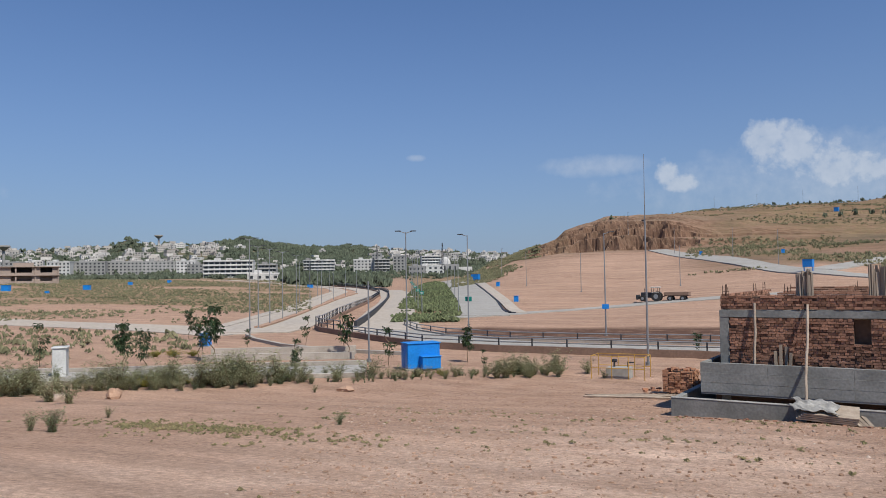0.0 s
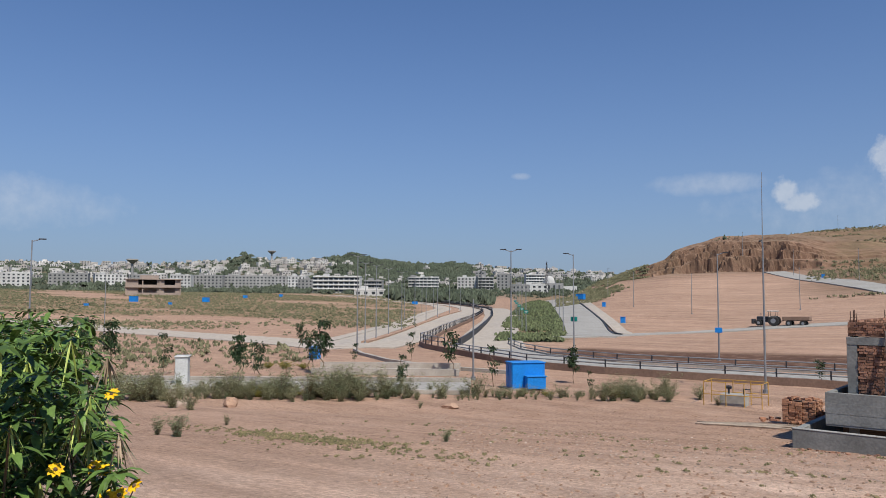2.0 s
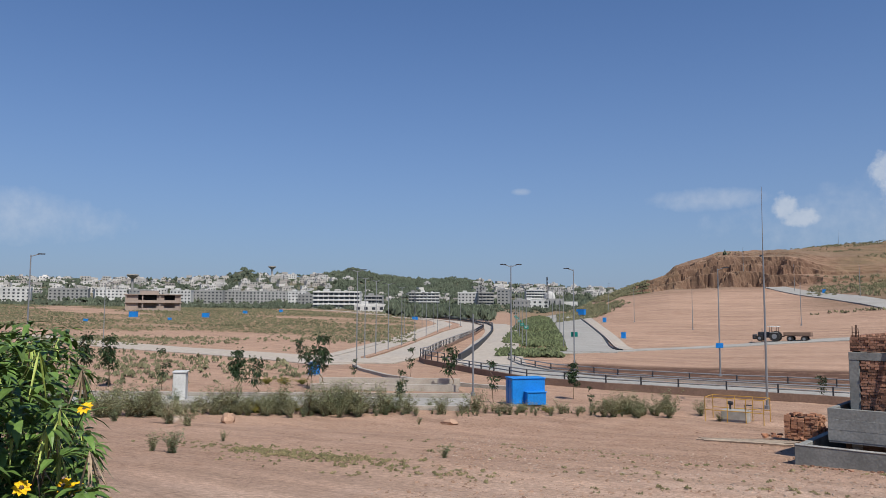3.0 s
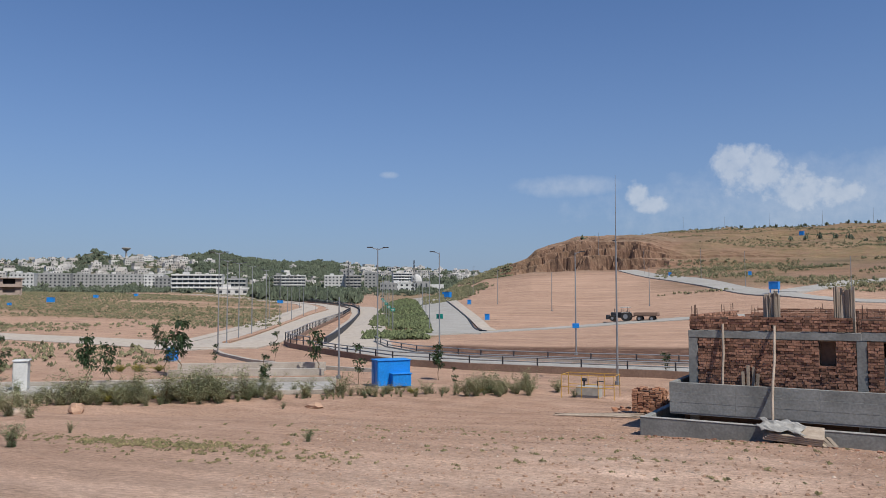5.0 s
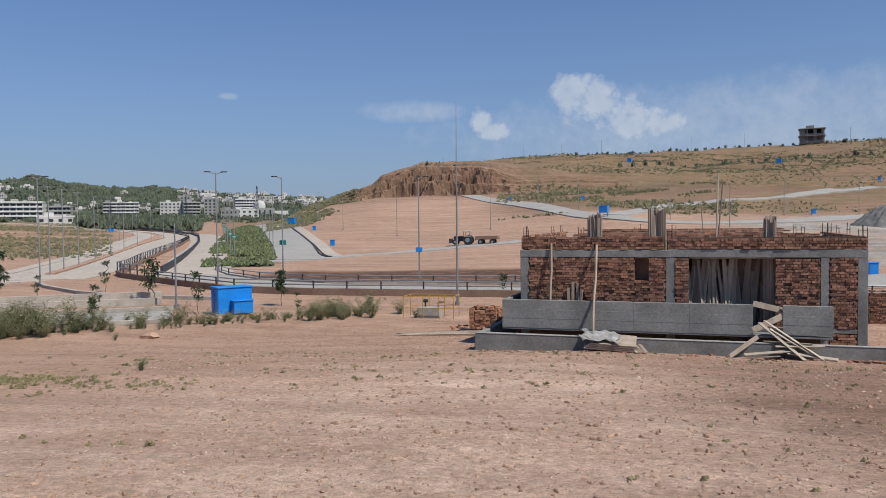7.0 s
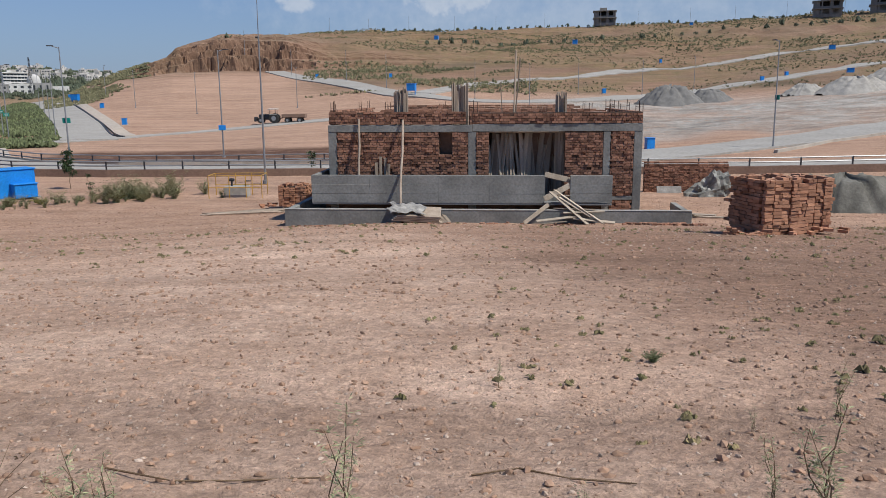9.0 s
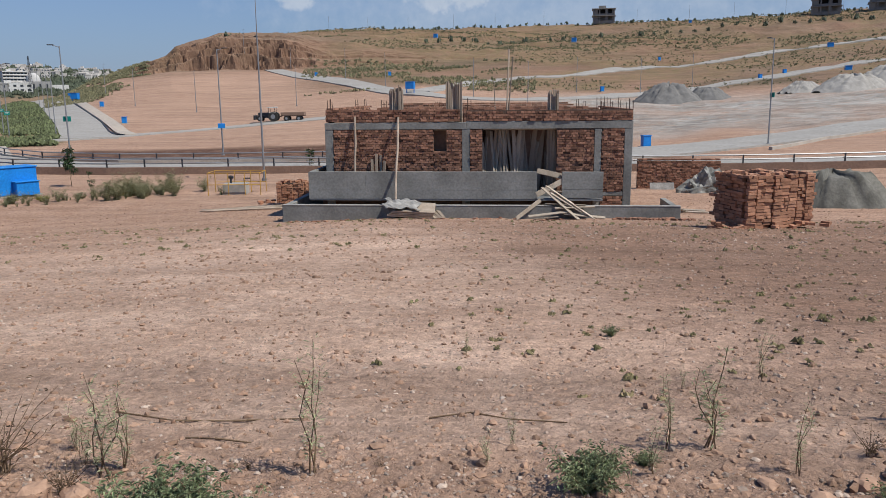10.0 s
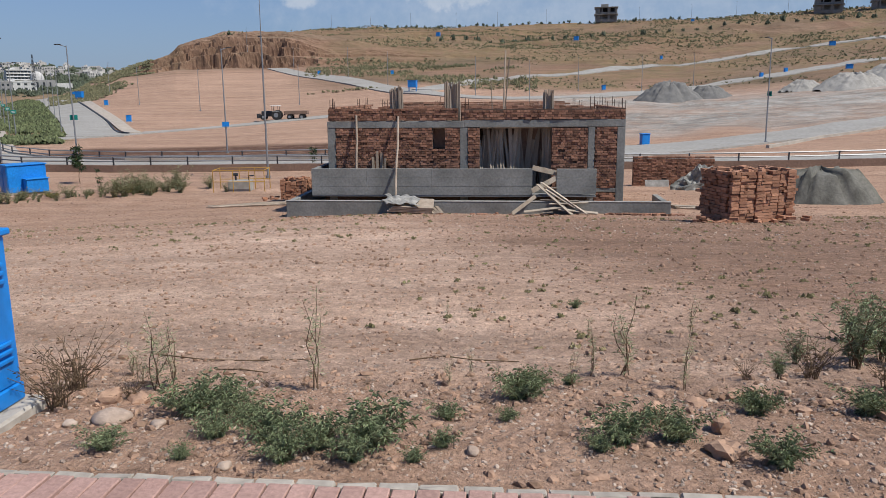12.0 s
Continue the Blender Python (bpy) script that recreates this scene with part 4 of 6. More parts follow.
def brick_stack(x, y, z, turn, wide, deep, high, label, seed, loose):
    rnd = random.Random(seed)
    m = pose(x, y, z, 0, 0, turn)
    stack = thing("brick_stack", label, "brick stack", m, "stacks of bricks")
    bm = bmesh.new()
    box(bm, 0.13, 0.16, 0, wide - 0.13, deep - 0.12, high - 0.12)
    part("core", bm, MORTAR, stack)
    me = [brick_mesh("brick", 0.225, 0.11, 0.072, STACKED, seed + k) for k in range(3)]
    rows = int(high / 0.083)
    rest = []
    lean, push, drop, tilt = ([rnd.gauss(0, v) for _ in range(20)] for v in (0.0012, 0.022, 0.012, 0.03))
    for k in range(rows):
        z0 = k * 0.083
        for c in range(int(wide / 0.238)):
            if k > rows - 2 and rnd.random() < 0.3:
                continue
            ends = (c * 7 + k // 3) % 5 == 0
            for h in (0, 1) if ends else (0,):
                o = new("brick", rnd.choice(me))
                o.parent = stack
                at = c * 0.238 + lean[c] * k + (0.058 + 0.119 * h if ends else 0.119)
                o.matrix_basis = Matrix.LocRotScale((at + rnd.gauss(0, 0.006), 0.06 + push[c] + rnd.gauss(0, 0.014) + (0.055 if ends else 0), z0 + drop[c] + rnd.uniform(0, 0.004)), Euler((rnd.gauss(0, 0.012), rnd.gauss(0, 0.022) + tilt[c], rnd.gauss(0, 0.05) + (math.pi / 2 if ends else 0))), (1, 1, 1))
        for side, u in ((0, 0.055), (1, wide - 0.055)):
            v = 0.16 + rnd.uniform(-0.02, 0.1)
            while v < deep:
                rest.append((u + rnd.gauss(0, 0.025), v + 0.11, z0 + 0.036, 0.11, 0.222, 0.072, rnd.gauss(0, 0.07)))
                v += 0.236
    for k in range(int(wide / 0.24) * 4):
        rest.append((rnd.uniform(0.12, wide - 0.1), rnd.uniform(0.15, deep - 0.1), high - 0.06 + rnd.uniform(-0.02, 0.06), 0.225, 0.11, 0.072, rnd.uniform(0, 3)))
    for k in range(loose):
        rest.append((rnd.uniform(-0.75, 0.0) if k % 3 else rnd.uniform(0, wide + 0.3), rnd.uniform(-0.22, 0.5) if k % 3 else rnd.uniform(-0.25, -0.06), 0.04 + rnd.uniform(-0.02, 0.05) + (0.08 if k % 5 == 0 else 0), 0.225, 0.11, 0.072, rnd.uniform(0, 3)))
    o = tagged(new("bricks", boxes_mesh("bricks", rest, STACKED_ROW)), "loose clay bricks", kind="stuff")
    o.parent = stack
    return stack


brick_stack(12.37, -7.68, 1.62, 20, 2.1, 1.35, 1.36, "large stack of loose orange-red clay bricks on bare soil", 3, 30)
brick_stack(-3.75, 6.0, 0.32, 4, 1.3, 0.9, 0.98, "small ragged stack of clay bricks beside the shell", 9, 14)


def yard():
    rnd = random.Random(21)
    wall = thing("yard_wall", "low red brick boundary wall behind the plot", "wall", Matrix.Translation((13.0, 12.5, 0.0)))
    bm = bmesh.new()
    box(bm, 0, 0.03, -0.2, 4.1, 0.2, 1.62)
    part("core", bm, MORTAR, wall)
    items = [(x, y - 0.02, z, l, w, h, t) for x, y, z, l, w, h, t in brick_panel(0.0, 4.1, 0.05, 1.66, rnd)]
    for k in range(17):
        items.append((0.12 + k * 0.24, 0.11, 1.70, 0.225, 0.24, 0.072, rnd.gauss(0, 0.02)))
    o = tagged(new("brickwork", boxes_mesh("brickwork", items, BRICK_ROW)), "rough red brickwork", kind="stuff")
    o.parent = wall
    bm = bmesh.new()
    box(bm, 11.3, 5.0, 0.35, 11.34, 8.6, 1.9, pose(0, 0, 0), 0.005)
    solid("plywood_sheet", bm, WOOD, "upright brown plywood sheet beside the shell", "plywood sheet")
    bm = bmesh.new()
    box(bm, -0.6, -0.02, 0, 0.6, 0.02, 0.42, bevel=0.005)
    solid("pale_board", bm, CLOTH, "pale board leaning on the yard wall", "board", m=pose(14.1, 11.6, 0.22, -20, 0, 4))
    # heap of sacks under a dirty sheet
    bm = bmesh.new()
    bmesh.ops.create_icosphere(bm, subdivisions=4, radius=1.0)
    for v in bm.verts:
        p = v.co.copy()
        d = 1 + 0.28 * noise.noise(p * 2.1) + 0.20 * noise.noise(p * 4.6) + 0.13 * noise.noise(p * 10)
        v.co = Vector((p.x * 1.0 * d + (0.25 if p.z > 0.3 else -0.1), p.y * 0.6 * d, max(-0.05, p.z * 1.15 * d - 0.15 * (p.x < -0.2))))
    solid("covered_mound", bm, GRUBBY, "heap under crumpled grey plastic sheeting", "covered heap", m=pose(15.5, 9.8, 0.35))
    for k, (a, b) in enumerate((((12.3, 0.6, 0.85), (13.9, -0.6, 0.95)), ((12.0, 1.2, 0.85), (13.4, 0.4, 0.9)), ((12.7, 0.0, 0.95), (12.3, 1.9, 0.85)))):
        t = thing("loose_plank", "pale plank lying beside the footing", "plank", Matrix.Translation(a), "loose planks")
        plank(a, b, k + 1, t, 0.1, True)
    items = []
    for k in range(90):
        x, y = rnd.uniform(9.8, 12.4), rnd.gauss(-2.2, 0.2)
        items.append((x, y, ground_z(x, y) + 0.03, rnd.uniform(0.08, 0.22), rnd.uniform(0.06, 0.11), rnd.uniform(0.04, 0.07), rnd.uniform(0, 3)))
    for k in range(60):
        x, y = rnd.uniform(-1, 9), rnd.gauss(-2.3, 0.22)
        items.append((x, y, ground_z(x, y) + 0.015, rnd.uniform(0.04, 0.16), rnd.uniform(0.04, 0.1), rnd.uniform(0.03, 0.06), rnd.uniform(0, 3)))
    tagged(new("brick_rubble", boxes_mesh("brick_rubble", items, BRICK_ROW)), "broken brick rubble along the footing", "rubble", kind="stuff")


yard()


def heap(x, y, wide, deep, high, material, label, seed, steep=1.55):
    """A tipped pile with gullies and a ragged foot."""
    bm = bmesh.new()
    rings, seg = 26, 72
    grid = []
    for i in range(rings + 1):
        row = []
        for j in range(seg):
            a, f = 2 * math.pi * j / seg, i / rings
            u, v = math.cos(a), math.sin(a)
            edge = 1 + 0.18 * noise.noise(Vector((u * 1.3, v * 1.3, seed))) + 0.06 * noise.noise(Vector((u * 5, v * 5, seed)))
            px, py = u * f * wide / 2 * edge, v * f * deep / 2 * edge
            z = high * min(1.0, (1 - f) * steep) ** 0.9 * (1 + 0.25 * noise.noise(Vector((u * 2, v * 2, seed + 3)))) + high * 0.12 * noise.noise(Vector((px * 1.6, py * 1.6, seed))) + high * 0.05 * noise.noise(Vector((px * 5, py * 5, seed))) + high * 0.26 * min(f * 2, 1) * noise.noise(Vector((u * 11, v * 11, seed + 7)))
            row.append(bm.verts.new((px, py, max(z, 0) - 0.12 * f - 0.16 * high * f)))
        grid.append(row)
    for i in range(rings):
        for j in range(seg):
            bm.faces.new((grid[i][j], grid[i + 1][j], grid[i + 1][(j + 1) % seg], grid[i][(j + 1) % seg]))
    bmesh.ops.remove_doubles(bm, verts=bm.verts, dist=0.0005)
    return solid("gravel_mound", bm, material, label, "pile", smooth=True, m=Matrix.Translation((x, y, ground_z(x, y) - 0.05)))


heap(18.9, 3.6, 5.6, 3.4, 1.4, SAND, "steep grey sand heap beside the plot", 1, 2.1)
heap(37.0, 125, 15, 11, 3.4, GREY_SAND, "large grey gravel heap in the stone yard", 2)
heap(45, 128, 11, 8, 2.2, GREY_SAND, "low grey gravel heap in the stone yard", 3)
heap(69, 121, 15, 10, 2.6, CRUSHED, "wide pale heap of crushed stone", 4)
heap(78, 124, 18, 10, 3.2, CRUSHED, "tall pale heap of crushed stone", 6)
heap(62, 126, 10, 7, 1.8, CRUSHED, "small pale gravel heap in the stone yard", 5)

# ---- kiosks and cabinets ----


def kiosk(x, y, turn, wide, deep, high, label, legs=0.0, detail=False):
    z = ground_z(x, y)
    k = thing("kiosk", label, "electrical kiosk", pose(x, y, z + legs, 0, 0, turn), "blue electrical kiosks")
    bm = bmesh.new()
    box(bm, -wide / 2, -deep / 2, 0.1, wide / 2, deep / 2, high, bevel=0.02)
    body = part("body", bm, BLUE, k)
    bm = bmesh.new()
    box(bm, -wide / 2 - 0.05, -deep / 2 - 0.05, high + 0.002, wide / 2 + 0.05, deep / 2 + 0.05, high + 0.07, bevel=0.015)
    part("roof", bm, BLUE, k)
    bm = bmesh.new()
    if legs:
        bm.free()
        for u in (-wide / 2 + 0.1, wide / 2 - 0.1):
            bm = bmesh.new()
            box(bm, u - 0.08, -0.08, -legs - 0.3, u + 0.08, 0.08, 0.098)
            part("leg", bm, BLUE, k)
    else:
        box(bm, -wide / 2 - 0.14, -deep / 2 - 0.14, -0.3, wide / 2 + 0.14, deep / 2 + 0.14, 0.098)
        part("base", bm, KERB, k, "pale concrete base")
    if detail:
        for s in (-1, 1):
            bm = bmesh.new()
            box(bm, s * wide / 4 - wide / 4 + 0.05, -deep / 2 - 0.02, 0.2, s * wide / 4 + wide / 4 - 0.05, -deep / 2 - 0.001, high - 0.1, bevel=0.006)
            door = part("door", bm, BLUE, k)
            bm = bmesh.new()
            for i in range(5):
                box(bm, s * wide / 4 - 0.2, -deep / 2 - 0.036, high - 0.45 + 0.06 * i, s * wide / 4 + 0.2, -deep / 2 - 0.021, high - 0.42 + 0.06 * i)
            part("louvre", bm, BLUE, door)
        bm = bmesh.new()
        box(bm, wide / 2 + 0.001, -0.25, 0.1, wide / 2 + 0.5, 0.85, high * 0.52, bevel=0.015)
        side = part("side_box", bm, BLUE, k)
        bm = bmesh.new()
        box(bm, wide / 2 + 0.0, -0.3, high * 0.52 + 0.001, wide / 2 + 0.55, 0.9, high * 0.52 + 0.05, bevel=0.01)
        part("lid", bm, BLUE, side)
    return k


kiosk(-19.25, 10.75, -36, 1.15, 1.95, 1.5, "bright blue sheet-steel electrical kiosk on a concrete base", detail=True)
for x, y, w, h in ((-252, 155, 3.0, 1.9), (-268, 185, 3.0, 1.9), (-228, 96, 4.5, 3.0), (-195, 193, 4.0, 2.0), (-202, 69, 2.0, 1.2), (-206, 96, 2.0, 1.2), (-220, 117, 4.0, 2.6), (-229, 122, 1.6, 1.2)):
    kiosk(x, y, 30, w * 0.5, w * 0.36, h * 0.6, "blue electrical kiosk on the scrubby plain")
for x, y, w, h in ((-24, 299, 3.0, 2.6), (32, 289, 3.4, 2.6), (90, 349, 2.6, 1.8), (107, 230, 3.2, 2.2), (84, 160, 2.6, 1.7)):
    kiosk(x, y, -10, w * 0.55, w * 0.4, h * 0.62, "blue electrical kiosk on the dry hillside")
for x, y in ((-44, 16), (-55.6, 93.6), (-78.0, 128.2), (-118.0, 184.6), (-46.3, 184.1), (19.0, 44.8), (26.7, 145.1), (64.5, 160.0), (54.2, 228.6), (71.6, 165.0), (-25, 178)):
    kiosk(x, y, 15, 0.75, 0.6, 1.05, "small blue feeder pillar beside the road")
kiosk(-13.2, 128, -8, 1.7, 1.3, 1.45, "blue transformer box raised on two legs", legs=0.9)
kiosk(*polar(-30.2, 208), 0, 1.7, 1.2, 1.5, "blue transformer box raised on two legs", legs=0.6)


def white_cabinet(x, y, turn):
    c = thing("white_cabinet", "tall white distribution cabinet among roadside weeds", "cabinet", pose(x, y, ground_z(x, y), 0, 0, turn))
    bm = bmesh.new()
    box(bm, -0.55, -0.35, 0.1, 0.55, 0.35, 1.68, bevel=0.02)
    part("body", bm, WHITE, c)
    bm = bmesh.new()
    box(bm, -0.61, -0.41, 1.682, 0.61, 0.41, 1.76, bevel=0.02)
    part("roof", bm, WHITE, c)
    bm = bmesh.new()
    box(bm, -0.48, -0.372, 0.2, 0.48, -0.352, 1.6, bevel=0.005)
    door = part("door", bm, WHITE, c)
    bm = bmesh.new()
    box(bm, 0.36, -0.40, 0.85, 0.40, -0.373, 1.0)
    part("handle", bm, DARK_STEEL, door)
    bm = bmesh.new()
    box(bm, -0.65, -0.45, -0.2, 0.65, 0.45, 0.098)
    part("base", bm, KERB, c)


white_cabinet(-35.0, -1.6, -38)


def near_cabinet():
    x0, x1, y0, y1, z = 3.85, 4.578, -25.32, -24.80, 3.68
    c = thing("blue_cabinet", "bright blue sheet-steel cabinet on a pale concrete base", "cabinet", Matrix.Translation((4.1, -25.05, z)))
    ox, oy = 4.1, -25.05

    def piece(name, material, parent, *b, label="", bevel=0.006):
        bm = bmesh.new()
        for q in b:
            box(bm, q[0] - ox, q[1] - oy, q[2] - z, q[3] - ox, q[4] - oy, q[5] - z, bevel=bevel)
        return part(name, bm, material, parent, label)

    piece("base", KERB, c, (x0 - 0.09, y0 - 0.09, 3.4, x1 + 0.075, y1 + 0.05, 3.668), label="pale concrete base", bevel=0.012)
    piece("plinth", BLUE, c, (x0, y0, 3.672, x1, y1, 3.75))
    body = piece("body", BLUE, c, (x0 + 0.008, y0 + 0.008, 3.752, x1 - 0.008, y1 - 0.008, 4.40))
    piece("roof", BLUE, c, (x0 - 0.012, y0 - 0.012, 4.402, x1 + 0.012, y1 + 0.012, 4.43))
    for zz in (3.86, 4.20):
        for k in range(3):
            piece("louvre", BLUE, body, (x1 - 0.007, y1 - 0.17, zz + 0.036 * k, x1 + 0.006, y1 - 0.05, zz + 0.02 + 0.036 * k), bevel=0.004)


near_cabinet()


def cage(x, y, turn):
    z = ground_z(x, y)
    c = thing("yellow_cage", "yellow steel bar cage round a small concrete valve box", "cage", pose(x, y, z, 0, 0, turn))
    w, d, h = 1.35, 0.7, 1.15
    for u in (-w, -0.3, 0.55, w):
        for v in (-d, d):
            bm = bmesh.new()
            rod(bm, (u, v, -0.1), (u, v, h), 0.022, seg=6)
            part("post", bm, YELLOW, c)
    for v in (-d, d):
        for zz in (0.55, h):
            bm = bmesh.new()
            rod(bm, (-w, v, zz), (w, v, zz), 0.018, seg=6)
            part("rail", bm, YELLOW, c)
    for u in (-w, w):
        bm = bmesh.new()
        rod(bm, (u, -d, h), (u, d, h), 0.018, seg=6)
        part("rail", bm, YELLOW, c)
    b = thing("valve_box", "small pale concrete box with pipe fittings", "valve box", pose(x - 0.1, y + 0.05, z, 0, 0, turn))
    bm = bmesh.new()
    box(bm, -0.6, -0.4, -0.1, 0.6, 0.4, 0.55, bevel=0.02)
    part("body", bm, PALE_CONCRETE, b)
    bm = bmesh.new()
    rod(bm, (-0.25, 0, 0.5), (-0.25, 0, 0.95), 0.05)
    rod(bm, (-0.36, 0, 0.86), (-0.12, 0, 0.86), 0.08)
    part("pipe", bm, DARK_STEEL, b)
    bm = bmesh.new()
    rod(bm, (0.45, 0, 0.5), (0.45, 0, 0.82), 0.035)
    rod(bm, (0.45, 0, 0.8), (0.75, 0, 0.8), 0.03)
    part("pipe", bm, DARK_STEEL, b)


cage(-7.7, 12.0, 6)

# ---- tractor and trailer ----


def wheel(parent, x, y, r, w):
    bm = bmesh.new()
    rod(bm, (x, y - w / 2, r), (x, y + w / 2, r), r, seg=20)
    for k in range(16):
        a = 2 * math.pi * k / 16
        box(bm, -0.03, -w / 2, r - 0.02, 0.03, w / 2, r + 0.04, Matrix.Translation((x, y, r)) @ Matrix.Rotation(a, 4, "Y"))
    t = part("wheel", bm, TYRE, parent)
    bm = bmesh.new()
    rod(bm, (x, y - w / 2 - 0.012, r), (x, y + w / 2 + 0.012, r), r * 0.5, seg=14)
    part("rim", bm, STEEL, t)


def tractor(x, y, turn):
    t = thing("tractor", "dark farm tractor with a pale canopy on the track", "tractor", pose(x, y, ground_z(x, y) + 0.12, 0, 0, turn))
    bm = bmesh.new()
    box(bm, -2.1, -0.35, 0.75, -0.4, 0.35, 1.35, bevel=0.08)
    box(bm, -2.2, -0.25, 0.5, 0.7, 0.25, 0.8, bevel=0.05)
    part("body", bm, DARK_STEEL, t)
    bm = bmesh.new()
    box(bm, -0.1, -0.3, 0.9, 0.4, 0.3, 1.05, bevel=0.04)
    box(bm, 0.32, -0.3, 1.05, 0.45, 0.3, 1.5, bevel=0.04)
    part("seat", bm, RUST, t)
    for s in (-1, 1):
        bm = bmesh.new()
        box(bm, -0.3, s * 0.45 - 0.03 + s * 0.18, 1.25, 0.8, s * 0.95 + 0.03, 1.36, bevel=0.02)
        part("mudguard", bm, CLOTH, t)
        for u in (-0.35, 0.6):
            bm = bmesh.new()
            rod(bm, (u, s * 0.6, 1.1), (u, s * 0.6, 2.08), 0.03, seg=6)
            part("canopy_post", bm, DARK_STEEL, t)
    bm = bmesh.new()
    box(bm, -0.6, -0.8, 2.08, 0.85, 0.8, 2.2, bevel=0.04)
    part("canopy", bm, PAINT, t, "pale canopy")
    bm = bmesh.new()
    box(bm, -2.75, -0.8, 0.25, -2.45, 0.8, 0.95, bevel=0.05)
    rod(bm, (-2.5, -0.5, 0.6), (-1.0, -0.5, 0.9), 0.06)
    rod(bm, (-2.5, 0.5, 0.6), (-1.0, 0.5, 0.9), 0.06)
    part("front_blade", bm, DARK_STEEL, t)
    bm = bmesh.new()
    rod(bm, (-1.6, 0.2, 1.3), (-1.6, 0.2, 1.95), 0.04)
    part("exhaust", bm, DARK_STEEL, t)
    for s in (-1, 1):
        wheel(t, 0.35, s * 0.72, 0.72, 0.38)
        wheel(t, -1.75, s * 0.62, 0.42, 0.25)
    t = thing("trailer", "low rusty brown farm trailer behind the tractor", "trailer", t.matrix_world @ Matrix.Translation((3.35, 0, 0)))
    bm = bmesh.new()
    box(bm, -1.75, -0.9, 0.8, 1.9, 0.9, 0.9, bevel=0.02)
    part("bed", bm, RUST, t)
    for b in ((-1.75, -0.9, 0.902, 1.9, -0.85, 1.35), (-1.75, 0.85, 0.902, 1.9, 0.9, 1.35), (1.84, -0.848, 0.902, 1.9, 0.848, 1.35), (-1.75, -0.848, 0.902, -1.69, 0.848, 1.35)):
        bm = bmesh.new()
        box(bm, *b, bevel=0.008)
        part("side_board", bm, REDWALL, t)
    bm = bmesh.new()
    rod(bm, (-1.75, 0, 0.75), (-2.6, 0, 0.6), 0.05)
    part("drawbar", bm, RUST, t)
    for s in (-1, 1):
        wheel(t, 1.0, s * 0.75, 0.42, 0.25)
        wheel(t, -0.9, s * 0.75, 0.42, 0.25)


tractor(-30.6, 92.0, 4)
# ---- plants ----


def leaf_faces(verts, faces, p, along, wide, length, bend=0.25):
    """One narrow leaf of four corners, folded at its middle."""
    side = along.cross(UP)
    side = (side.normalized() if side.length > 1e-4 else Vector((1, 0, 0))) * wide / 2
    tip = p + along * length + Vector((0, 0, -bend * length))
    mid = p + along * length * 0.5 + Vector((0, 0, 0.08 * length))
    o = len(verts)
    verts += [tuple(p), tuple(mid + side), tuple(tip), tuple(mid - side)]
    faces += [(o, o + 1, o + 2), (o, o + 2, o + 3)]


def plant(name, label, category, group, seed, high, spread, stems, leaves, leaf, leaf_mat, droop=0.3, bare=0.0):
    """A weed or shrub of many thin stems with small leaves along them."""
    rnd = random.Random(seed)
    ob = thing(name, label, category, group=group)
    bm = bmesh.new()
    verts, faces = [], []
    for _ in range(stems):
        a = rnd.uniform(0, 2 * math.pi)
        reach, h = spread * rnd.uniform(0.1, 1.0), high * rnd.uniform(0.45, 1.0)
        d = Vector((math.cos(a), math.sin(a), 0))
        pts = [Vector((d.x * 0.03, d.y * 0.03, -0.03))]
        for k in range(1, 5):
            f = k / 4
            pts.append(d * reach * f ** 1.3 + Vector((rnd.uniform(-1, 1), rnd.uniform(-1, 1), 0)) * 0.05 * high + Vector((0, 0, h * f * (1 - 0.25 * droop * f))))
        for k in range(4):
            rod(bm, pts[k], pts[k + 1], 0.0042 * high ** 0.5 * (1.2 - 0.2 * k), 0.0042 * high ** 0.5 * (1.0 - 0.2 * k), 4)
        for _ in range(leaves):
            f = rnd.uniform(bare, 1.0) * 3.999
            k = int(f)
            p = pts[k].lerp(pts[k + 1], f - k)
            b = rnd.uniform(0, 2 * math.pi)
            u = Vector((math.cos(b), math.sin(b), rnd.uniform(-0.2, 0.6))).normalized()
            for _ in range(2):
                leaf_faces(verts, faces, p + u * rnd.uniform(0, leaf), (u + Vector([rnd.uniform(-0.6, 0.6) for _ in range(3)])).normalized(), leaf * rnd.uniform(0.14, 0.28), leaf * rnd.uniform(0.7, 1.3), droop)
    tagged(part("branching", bm, STEM, ob), kind="stuff")
    o = new("foliage", raw("foliage", verts, faces, leaf_mat))
    o.parent = ob
    return ob


def put(ob, x, y, scale=1.0, turn=0.0, first=[]):
    """The plant itself the first time, and copies of it after that."""
    m = Matrix.Translation((x, y, ground_z(x, y))) @ Matrix.Rotation(turn, 4, "Z") @ Matrix.Scale(scale, 4)
    if ob.name in first:
        return copy_thing(ob, m)
    first.append(ob.name)
    ob.matrix_world = m
    return ob


